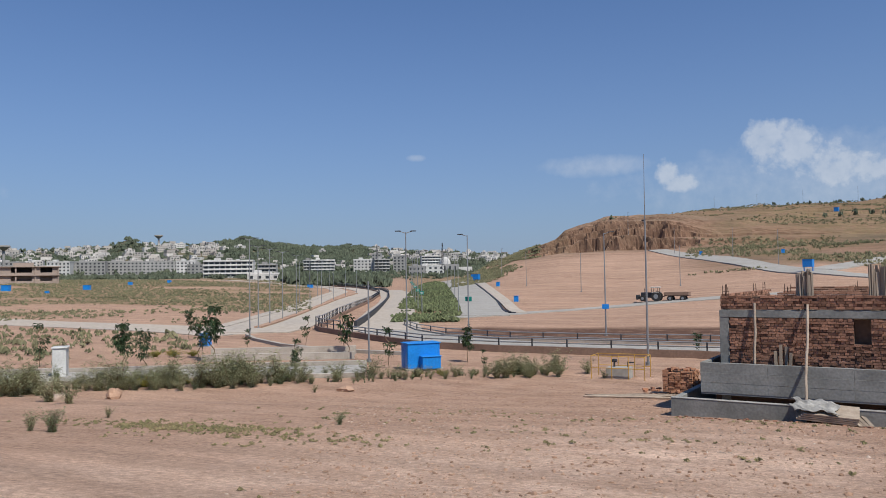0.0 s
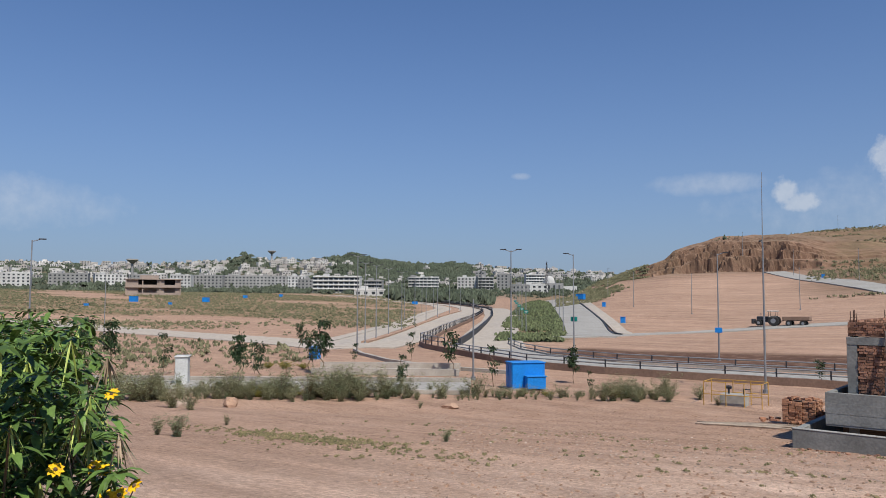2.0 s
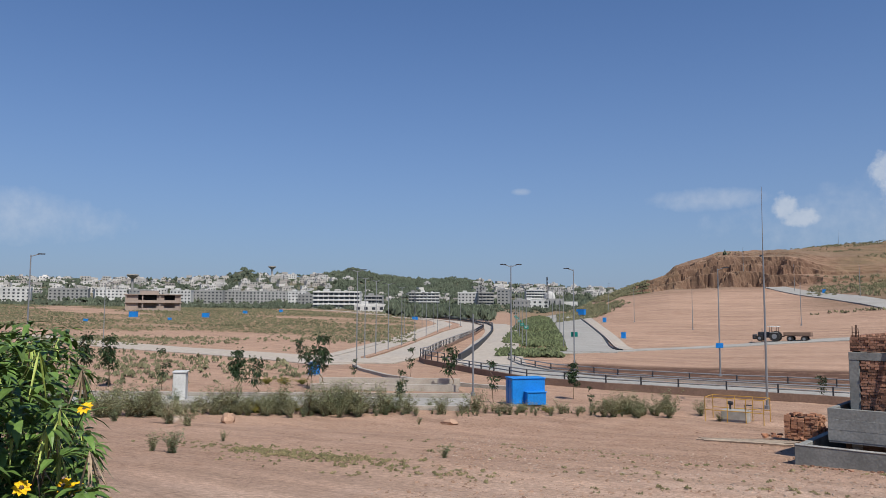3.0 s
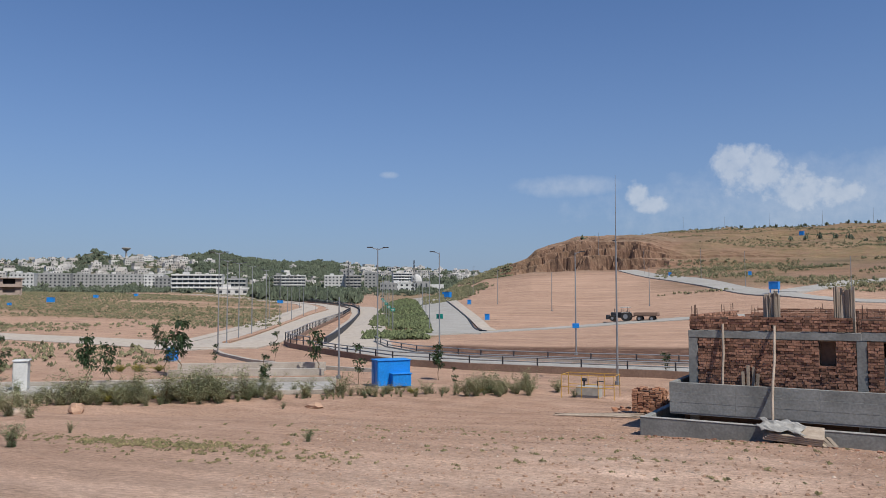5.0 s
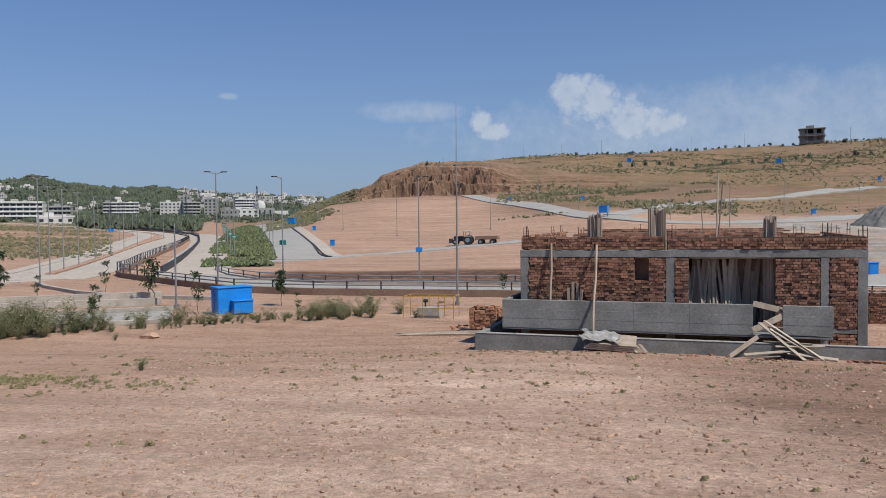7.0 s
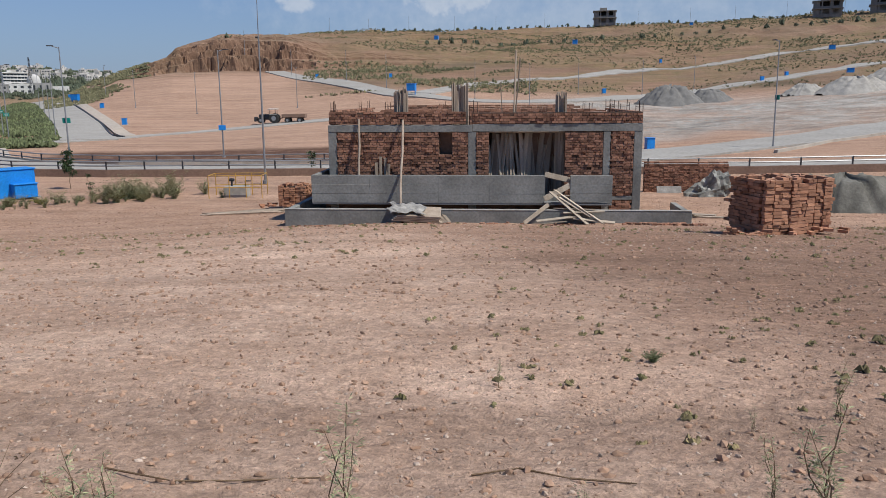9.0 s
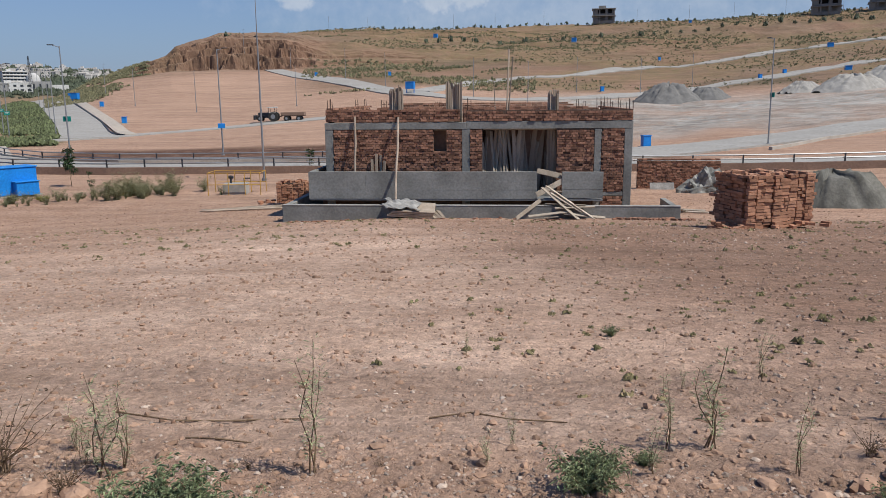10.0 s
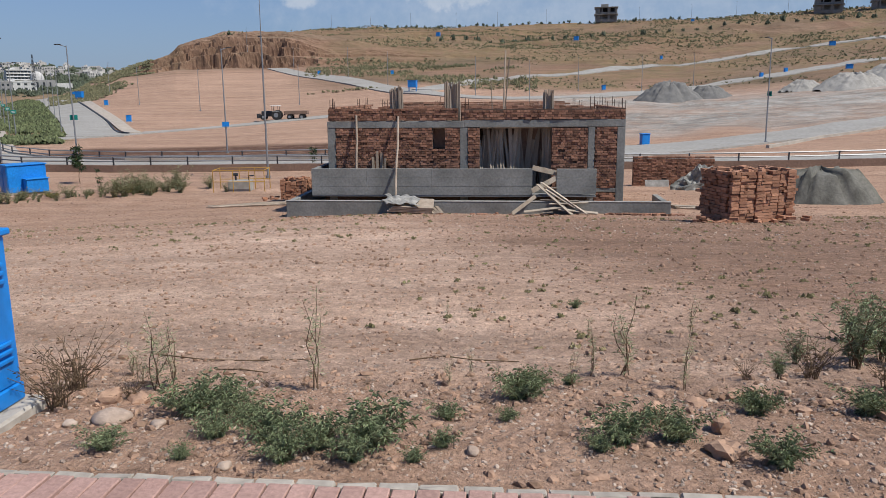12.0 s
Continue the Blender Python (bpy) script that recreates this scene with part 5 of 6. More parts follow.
def near_weeds():
    rnd = random.Random(4)
    green = [plant("green_weed", "bushy green weed with fine cut leaves on stony soil", "weed", "green weeds", 30 + k, 0.24, 0.28, 38, 28, 0.034, LEAF, 0.35) for k in range(3)]
    for x, y, s in ((5.33, -24.78, 0.8), (5.45, -24.72, 0.75), (5.6, -24.85, 0.8), (5.55, -25.08, 0.7), (5.78, -25.1, 0.95), (5.88, -25.28, 0.9), (5.98, -25.14, 0.6), (6.18, -25.12, 1.2), (6.13, -25.25, 0.8), (6.43, -24.75, 0.6), (6.36, -25.26, 0.4), (6.75, -24.42, 0.9), (6.8, -24.3, 0.7), (7.14, -25.02, 0.95), (7.05, -25.1, 0.6), (7.36, -24.95, 0.9), (7.78, -24.56, 0.85), (7.68, -25.18, 0.85), (5.17, -25.24, 0.65), (6.45, -25.12, 0.5), (6.7, -24.8, 0.4), (5.5, -25.3, 0.4), (7.0, -24.15, 0.4), (7.8, -24.4, 0.5), (7.3, -21.0, 0.45), (8.27, -24.5, 0.8), (8.9, -24.3, 0.9)):
        put(rnd.choice(green), x, y, s * rnd.uniform(0.85, 1.1), rnd.uniform(0, 6))
    scrub = [plant("scrub_bush", "thin scrubby bush with sparse dusty leaves", "bush", "scrub bushes", 40 + k, 0.62, 0.35, 18, 34, 0.045, LEAF, 0.1, 0.2) for k in range(2)]
    for x, y, s in ((8.7, -23.4, 1.15), (8.95, -23.2, 1.1), (8.4, -23.3, 0.7), (9.1, -22.4, 0.9), (9.4, -23.6, 1.2), (8.1, -23.9, 0.5), (9.9, -22.9, 1.1)):
        put(rnd.choice(scrub), x, y, s * 0.72, rnd.uniform(0, 6))
    tall = [plant("tall_weed", "single tall thin weed with sparse leaves", "weed", "tall weeds", 50 + k, 0.6, 0.12, 4, 40, 0.028, DULL_LEAF, 0.0, 0.15) for k in range(3)]
    for x, y, s in ((4.99, -24.41, 0.95), (5.05, -24.35, 0.6), (5.75, -24.33, 0.9), (7.14, -23.94, 0.6), (7.3, -23.94, 1.05), (4.75, -24.17, 0.5), (6.19, -21.83, 0.35), (7.55, -24.2, 0.55), (6.4, -24.2, 0.35), (4.85, -24.3, 0.4), (7.0, -24.3, 0.6), (8.0, -22.4, 0.6), (6.5, -24.0, 0.3), (7.5, -22.6, 0.3)):
        put(rnd.choice(tall), x, y, s, rnd.uniform(0, 6))
    dry = [plant("dry_brush", "low tangle of dry brown brushwood", "dry brush", "dry brush", 60 + k, 0.3, 0.3, 26, 3, 0.03, STEM, 0.2) for k in range(2)]
    for x, y, s in ((4.72, -24.8, 1.0), (4.6, -24.45, 1.1), (4.95, -24.6, 0.5), (7.9, -24.0, 0.8), (8.3, -23.8, 0.9), (5.5, -24.3, 0.4), (6.0, -24.25, 0.4), (8.6, -24.0, 0.8)):
        put(rnd.choice(dry), x, y, s, rnd.uniform(0, 6))


near_weeds()


def verge_weeds():
    rnd = random.Random(14)
    kinds = [plant("verge_weed", "grey-green roadside weed clump on the plot's edge", "weed", "verge weeds", 70 + k, 0.95, 0.6, 22, 34, 0.075, DULL_LEAF if k < 2 else LEAF, 0.1) for k in range(3)]
    line = ((-30, -9.5), (-29.5, -4.5), (-26.5, -2.2), (-24, 0.2), (-21.5, 2.2), (-18.6, 5.2), (-16.6, 7.0), (-14.3, 9.2), (-11.8, 10.4), (-10.8, 11.6))
    for a, b in zip(line, line[1:]):
        n = 34 if a[0] < -22 else 24
        for k in range(n):
            f = (k + rnd.random()) / n
            x, y = a[0] + (b[0] - a[0]) * f + rnd.gauss(0, 0.8) - 0.6, a[1] + (b[1] - a[1]) * f + rnd.gauss(0, 0.8) + 0.7
            low = 0.6 if -19.5 < x < -13.5 else 1.0 if x > -22 else 1.35
            put(rnd.choice(kinds), x, y, low * rnd.choice((0.35, 0.45, 0.6, 0.7, 0.85, 1.05)), rnd.uniform(0, 6))
    for x, y, s in ((-7.1, -10.7, 0.55), (-11.6, -15.7, 0.9), (-12.2, -15.9, 0.7), (-18.5, 0.9, 0.5), (-22, -9, 0.8), (-24, -8.6, 1.0), (-26, -10, 1.1), (-15, -12, 0.5), (-8.4, 11.5, 0.7), (-36.5, -2.4, 1.1), (-33.8, -2.6, 1.2), (-31.8, -1.2, 1.0), (-38, -4, 1.2), (-40, -3, 1.1)):
        put(rnd.choice(kinds), x, y, s, rnd.uniform(0, 6))


verge_weeds()


def yellow_shrubs():
    rnd = random.Random(52)
    YELLOWED = mat("yellowing_leaf", (0.36, 0.32, 0.07), (0.24, 0.235, 0.055), 0.8, 8, 0.75, 0, island=0.35)
    low = plant("yellow_shrub", "low spreading shrub with yellow-green leaves", "shrub", "yellow shrubs", 90, 0.6, 0.9, 34, 44, 0.075, YELLOWED, 0.2)
    for x, y, s in ((-28.6, -2.4, 1.0), (-27.6, -1.6, 1.1), (-26.9, -1.0, 0.8), (-40.6, 8.7, 0.9), (-39.6, 9.4, 1.0), (-38.4, 10.2, 0.8), (-17.6, 8.0, 0.6), (-16.4, 8.6, 0.55), (-13.4, 10.6, 0.6), (-26.1, 0.2, 0.6)):
        put(low, x, y, s, rnd.uniform(0, 6))


yellow_shrubs()


def saplings():
    rnd = random.Random(24)

    def sapling(seed, clusters, high):
        r = random.Random(seed)
        ob = thing("sapling", "young planted sapling with a thin crooked trunk and drooping leaves", "sapling", group="saplings")
        bm = bmesh.new()
        pts = [Vector((0, 0, -0.1))]
        for k in range(1, 6):
            pts.append(Vector((r.uniform(-0.12, 0.12) * k ** 0.5, r.uniform(-0.12, 0.12) * k ** 0.5, high * k / 5)))
        for p, q in zip(pts, pts[1:]):
            rod(bm, p, q, 0.022, 0.016, 6)
        verts, faces = [], []
        for c in range(clusters):
            f = r.uniform(1.6, 4.99)
            p = pts[int(f)].lerp(pts[int(f) + 1], f % 1) if f < 5 else pts[5]
            d = Vector((r.uniform(-1, 1), r.uniform(-1, 1), r.uniform(-0.1, 0.5))).normalized()
            q = p + d * r.uniform(0.06, 0.27)
            rod(bm, p, q, 0.014, 0.008, 5)
            for _ in range(34):
                u = Vector((r.uniform(-1, 1), r.uniform(-1, 1), r.uniform(-0.9, 0.5))).normalized()
                leaf_faces(verts, faces, q + u * r.uniform(0, 0.2), u, 0.06, r.uniform(0.1, 0.2), 0.5)
        part("trunk", bm, STEM, ob)
        o = new("crown", raw("crown", verts, faces, TREE_LEAF))
        o.parent = ob
        return ob

    kinds = [sapling(1, 9, 1.9), sapling(2, 14, 2.2), sapling(3, 6, 2.3)]
    for x, y, k, s in ((-33.9, 1.6, 1, 1.35), (-33.2, 2.4, 0, 1.25), (-50.9, 20, 0, 1.1), (-34.3, 8.3, 1, 1.25), (-36.5, 9.2, 0, 1.0), (-36.9, 20.1, 2, 1.0), (-24.7, 6.3, 2, 0.8), (-28.3, 15.0, 0, 1.15), (-21.1, 10.2, 2, 1.0), (-18.6, 15.0, 1, 0.75), (-37.7, 14.6, 2, 0.7), (-7.0, 24.5, 0, 0.6), (-42, 1.2, 2, 1.15), (-46.6, -0.2, 1, 1.2), (-52, 0.5, 1, 1.2), (-15.5, 11.6, 2, 0.5), (-24.0, 5.4, 0, 0.6)):
        put(kinds[k], x, y, s, rnd.uniform(0, 6))


saplings()


def flowering_bush():
    rnd = random.Random(77)
    bush = thing("flowering_bush", "leafy green bush with yellow flowers and withered brown tips", "bush", Matrix.Translation((1.2, -24.5, 3.5)))
    YELLOW_PETAL = mat("yellow_petal", (0.80, 0.50, 0.01), (0.75, 0.42, 0.01), 20, 80, 0.6, 0)
    BIG_LEAF = mat("bush_leaf", (0.115, 0.185, 0.042), (0.068, 0.122, 0.026), 6, 50, 0.45, 0, island=0.4)
    LIME = mat("drooping_leaf", (0.36, 0.42, 0.10), (0.27, 0.34, 0.08), 8, 50, 0.5, 0, island=0.3)
    WITHERED = mat("withered_leaf", (0.26, 0.185, 0.115), (0.36, 0.28, 0.19), 8, 50, 0.8, 0, island=0.3)
    stems, leaves, limes, dead = bmesh.new(), ([], []), ([], []), ([], [])

    def big_leaf(store, p, along, wide, length, bend):
        verts, faces = store
        side = along.cross(UP)
        side = side.normalized() if side.length > 1e-4 else Vector((1, 0, 0))
        o = len(verts)
        spine = [p + along * length * f + Vector((0, 0, -bend * length * f * f)) for f in (0, 0.3, 0.65, 1.0)]
        for q, w in zip(spine, (0.12, 1.0, 0.7, 0.0)):
            cup = Vector((0, 0, 0.12 * wide * w))
            verts += [tuple(q - side * wide / 2 * w + cup), tuple(q), tuple(q + side * wide / 2 * w + cup)]
        for k in range(3):
            for i in range(2):
                faces.append((o + 3 * k + i, o + 3 * k + i + 1, o + 3 * k + 4 + i, o + 3 * k + 3 + i))

    for n in range(3000):
        # the bush thins and falls away along its open side
        u, v, w = rnd.uniform(-1.6, 1.7), rnd.uniform(-1.1, 0.9), rnd.random() ** 0.6
        inside = (4.65 - u) - 2.12 * (v + 1.4)
        if inside < 0.04:
            continue
        top = min(1.56, 1.02 + 1.15 * inside) + 0.1 * math.sin(u * 5 + v * 3) - 0.12 * rnd.random()
        tip = Vector((u, v, max(0.12, top * w)))
        base = Vector((u * 0.55, v * 0.5, 0))
        if n % 12 == 0:
            rod(stems, base, tip, 0.009, 0.004, 4)
        for _ in range(6):
            a = rnd.uniform(0, 6.28)
            d = Vector((math.cos(a), math.sin(a), rnd.uniform(-0.3, 0.45))).normalized()
            big_leaf(leaves, tip + d * 0.02, d, rnd.uniform(0.026, 0.052), rnd.uniform(0.06, 0.125), rnd.uniform(0.1, 0.7))
        if n % 6 == 0:
            for _ in range(9):
                d = Vector((rnd.uniform(-0.5, 0.5), rnd.uniform(-0.5, 0.5), -0.9)).normalized()
                big_leaf(limes, tip, d, 0.009, rnd.uniform(0.1, 0.2), 0.1)
        if n % 40 == 0 and w > 0.4:
            for _ in range(8):
                d = Vector((rnd.uniform(-0.4, 0.6), rnd.uniform(-0.5, 0.5), -0.9)).normalized()
                big_leaf(dead, tip + Vector((0.05, 0, 0)), d, 0.009, rnd.uniform(0.08, 0.18), 0.1)
    for p in ((1.62, 0.0, 1.12), (1.66, 0.02, 0.85), (1.2, 0.15, 1.4)):
        for _ in range(16):
            d = Vector((rnd.uniform(-0.3, 0.5), rnd.uniform(-0.5, 0.5), -0.9)).normalized()
            big_leaf(dead, Vector(p), d, 0.01, rnd.uniform(0.1, 0.22), 0.1)
    part("branching", stems, STEM, bush)
    for name, store, ma in (("leaves", leaves, BIG_LEAF), ("drooping_leaves", limes, LIME), ("withered_leaves", dead, WITHERED)):
        o = new(name, raw(name, *store, ma))
        o.parent = bush
    bm = bmesh.new()
    for k in range(9):
        a = 2 * math.pi * k / 9
        d = Vector((math.cos(a), math.sin(a), 0.0))
        s = Vector((-d.y, d.x, 0)) * 0.011
        vs = [bm.verts.new(q) for q in (d * 0.006, d * 0.022 + s + Vector((0, 0, 0.004)), d * 0.036 + Vector((0, 0, -0.002)), d * 0.022 - s + Vector((0, 0, 0.004)))]
        bm.faces.new(vs)
    petals = finish("petals", bm, YELLOW_PETAL)
    bm = bmesh.new()
    bmesh.ops.create_uvsphere(bm, u_segments=8, v_segments=5, radius=0.009)
    heart = finish("heart", bm, STEM)
    for x, y, z in ((1.50, -0.04, 0.98), (1.54, -0.01, 0.97), (1.72, 0.02, 0.93), (1.70, -0.03, 0.90), (1.66, -0.06, 0.89), (1.52, -0.2, 1.0), (1.35, 0.1, 1.25), (1.60, -0.1, 0.84)):
        f = new("flower", petals)
        f.parent = bush
        f.matrix_basis = pose(x, y, z, rnd.uniform(25, 60), rnd.uniform(20, 60), rnd.uniform(-30, 30))
        h = new("heart", heart)
        h.parent = f
        b = bmesh.new()
        rod(b, (x - 0.15, y - 0.02, z - 0.25), (x, y, z - 0.008), 0.003, seg=4)
        part("stalk", b, STEM, bush)


flowering_bush()


def lumps(name, spots, low, tall, material, label, category, seed, leaves=6):
    """Far scrub or trees: each one an uneven tuft of crossed slips, joined in one mesh. spots: rows of x, y and size."""
    rnd = np.random.RandomState(seed)
    spots = np.asarray(spots, float)
    z = height(spots[:, 0], spots[:, 1])
    verts, faces = [], []
    for (x, y, s), z0 in zip(spots, z):
        for _ in range(leaves):
            a, t = rnd.uniform(0, 6.28), rnd.uniform(low, tall) * s
            r = s * rnd.uniform(0.2, 0.6)
            px, py = x + rnd.normal(0, 0.28 * s), y + rnd.normal(0, 0.28 * s)
            pz = z0 + rnd.uniform(-0.1, 0.35) * s * tall
            o = len(verts)
            c, d = math.cos(a) * r, math.sin(a) * r
            verts += [(px - c, py - d, pz), (px + c, py + d, pz), (px + d * 0.6, py - c * 0.6, pz + t * 0.55), (px + c * 0.3, py + d * 0.3, pz + t), (px - d * 0.6, py + c * 0.6, pz + t * 0.5)]
            faces += [(o, o + 2, o + 3), (o + 2, o + 1, o + 3), (o + 1, o + 4, o + 3), (o + 4, o, o + 3)]
    return tagged(new(name, raw(name, verts, faces, material)), label, category, kind="stuff")


def sector(rnd, n, a0, a1, r0, r1, s0, s1, keep=None):
    """Places spread over a sector of the land, thinned by keep(x, y)."""
    out = []
    while len(out) < n:
        a, r = rnd.uniform(a0, a1), math.sqrt(rnd.uniform(r0 * r0, r1 * r1))
        x, y = polar(a, r)
        if keep is None or keep(x, y) > rnd.random():
            out.append((x, y, rnd.uniform(s0, s1)))
    return out


def far_scrub():
    rnd = random.Random(9)
    FAR_LEAF = mat("far_scrub_leaf", (0.175, 0.16, 0.09), (0.11, 0.11, 0.058), 0.05, 1, 0.9, 0, island=0.35)
    BANK_LEAF = mat("bank_scrub_leaf", (0.12, 0.137, 0.062), (0.07, 0.088, 0.042), 0.05, 1, 0.9, 0, island=0.55)
    # leaf colour lifted towards grey, with some distance haze mixed in
    WOODS = mat("far_tree_leaf", (0.088, 0.102, 0.066), (0.06, 0.077, 0.05), 0.02, 0.5, 0.9, 0, island=0.35)
    patchy = lambda x, y: float(smooth(0.3, 0.6, 0.5 + 0.5 * wave(x, y, 23, 2) + 0.2))  # noqa: E731
    lumps("field_scrub", sector(rnd, 13000, -78, -42.5, 128, 420, 0.25, 0.8, lambda x, y: float(smooth(0.3, 0.6, 0.55 + 0.5 * wave(x * 0.5, y, 23, 2)))), 0.35, 0.7, FAR_LEAF, "dry green scrub over the open plain", "scrub", 1, 5)
    lumps("bank_scrub", sector(rnd, 5200, -36.6, -31.6, 92, 300, 0.3, 1.1, lambda x, y: float(smooth(0.2, 0.55, 0.5 + 0.5 * wave(x, y, 13, 3))) * (1.0 if -36.4 + (math.hypot(x - CX, y - CY) - 92) * 0.012 < math.degrees(math.atan2(x - CX, y - CY)) < -31.5 - (math.hypot(x - CX, y - CY) - 92) * 0.0085 else 0.0)), 0.3, 0.7, BANK_LEAF, "rank green scrub on the bank between the roads", "scrub", 2, 6)
    lumps("ridge_scrub", sector(rnd, 2600, -32, -25.4, 195, 300, 0.3, 1.0, lambda x, y: float(smooth(0.25, 0.55, 0.5 + 0.5 * wave(x, y, 14, 5))) * float(smooth(236, 250, math.hypot(x - CX, y - CY) + 12 * (-25.4 - math.degrees(math.atan2(x - CX, y - CY)))))), 0.35, 0.7, FAR_LEAF, "low scrub on the ridge below the cliff", "scrub", 3, 6)
    patchy2 = lambda x, y: float(smooth(0.35, 0.6, 0.5 + 0.5 * wave(x, y, 31, 7)))  # noqa: E731
    lumps("hill_scrub", sector(rnd, 9000, -21, 40, 288, 402, 0.3, 0.85, patchy2) + sector(rnd, 2600, 0, 40, 176, 292, 0.2, 0.6, patchy2) + sector(rnd, 1500, -15, 2, 168, 260, 0.3, 0.9, lambda x, y: float(smooth(0.4, 0.6, 0.5 + 0.5 * wave(x, y, 17, 1)))), 0.4, 0.9, FAR_LEAF, "dry scrub scattered over the hillside", "scrub", 4, 5)
    row = [(*polar(a + rnd.gauss(0, 0.1), 395 + rnd.uniform(-4, 4)), rnd.uniform(0.4, 1.3)) for a in np.arange(-13, 34, 0.42)]
    row += [(*polar(a, 318 + 2 * a), rnd.uniform(0.9, 1.8)) for a in np.arange(-6, 34, 0.9)]
    row.append((*polar(-20.2, 288), 1.3))
    lumps("hilltop_trees", row, 0.7, 1.3, WOODS, "small dark trees in a row along the hilltop", "trees", 5, 12)
    lumps("roadside_scrub", sector(rnd, 260, -66, -50, 60, 116, 0.25, 0.7, lambda x, y: float(not 24 < y < 40)), 0.4, 0.8, FAR_LEAF, "low scrub beside the roads", "scrub", 6, 5)
    hill_wood = lambda x, y: float(smooth(0.25, 0.5, 0.5 + 0.5 * wave(x, y, 60, 4)))  # noqa: E731
    lumps("town_trees", sector(rnd, 1500, -82, -27, 450, 800, 1.2, 4.0, patchy) + sector(rnd, 2600, -82, -27, 800, 1250, 3, 8, hill_wood) + sector(rnd, 1500, -49, -37, 950, 1280, 3.5, 7), 0.4, 0.75, WOODS, "dark green trees between the houses of the town", "trees", 7, 9)
    lumps("roadside_grove", sector(rnd, 420, -44.5, -36.8, 330, 520, 2.0, 4.6), 0.6, 1.1, WOODS, "dark grove of low trees beyond the carriageways", "trees", 12, 14)


far_scrub()


def plot_tufts():
    DRY_TUFT = mat("dry_tuft_leaf", (0.205, 0.165, 0.085), (0.13, 0.12, 0.055), 1.0, 10, 0.9, 0, island=0.4)
    rnd = random.Random(15)
    spots = []
    for _ in range(46):
        cx, cy = rnd.uniform(-14, 20), rnd.uniform(-21.5, -3.2)
        if rnd.random() < 0.35:
            cx = rnd.uniform(8, 20)
        for _ in range(rnd.randint(2, 14)):
            spots.append((cx + rnd.gauss(0, 0.7), cy + rnd.gauss(0, 0.18), rnd.uniform(0.04, 0.1)))
    for _ in range(520):
        spots.append((rnd.gauss(-9.5, 2.6), rnd.gauss(-13.4, 0.55), rnd.uniform(0.04, 0.12)))
    for _ in range(300):
        y = rnd.uniform(-23, -9)
        spots.append((rnd.uniform(5.5, 8.5 + 0.62 * (y + 27)), y, rnd.uniform(0.03, 0.07)))
    for _ in range(160):
        spots.append((rnd.uniform(-14, 16), rnd.uniform(-14, -2.6), rnd.uniform(0.05, 0.13)))
    lumps("plot_tufts", spots, 0.25, 0.6, DRY_TUFT, "small dry tufts of grass on the bare plot", "tufts", 8, 7)


plot_tufts()

# ---- loose stones ----


def stones(name, rows, material, label, seed):
    """Small angular stones joined in one mesh: rows of x, y and radius."""
    rnd = np.random.RandomState(seed)
    rows = np.asarray(rows, float)
    z = height(rows[:, 0], rows[:, 1])
    g = (1 + 5 ** 0.5) / 2
    unit = np.array([(-1, g, 0), (1, g, 0), (-1, -g, 0), (1, -g, 0), (0, -1, g), (0, 1, g), (0, -1, -g), (0, 1, -g), (g, 0, -1), (g, 0, 1), (-g, 0, -1), (-g, 0, 1)]) / 1.9
    faces0 = np.array([(0, 11, 5), (0, 5, 1), (0, 1, 7), (0, 10, 11), (1, 5, 9), (5, 11, 4), (11, 10, 2), (3, 9, 4), (3, 4, 2), (3, 8, 9), (4, 9, 5), (2, 4, 11), (9, 8, 1), (10, 0, 7), (8, 7, 1)])
    n = len(rows)
    a = rnd.uniform(0, 6.28, n)
    v = unit[None] * rnd.uniform(0.7, 1.25, (n, 12, 3)) * rnd.uniform(0.6, 1.3, (n, 1, 3)) * rows[:, 2, None, None]
    c, s = np.cos(a)[:, None], np.sin(a)[:, None]
    x, y = v[..., 0] * c - v[..., 1] * s * 0.7, v[..., 0] * s + v[..., 1] * c * 0.7
    pts = np.stack([x + rows[:, 0, None], y + rows[:, 1, None], v[..., 2] * 0.62 + z[:, None] + rows[:, 2, None] * 0.12], -1).reshape(-1, 3)
    faces = (faces0[None] + (np.arange(n) * 12)[:, None, None]).reshape(-1, 3)
    return tagged(new(name, raw(name, pts.tolist(), faces.tolist(), material)), label, "stones", kind="stuff")


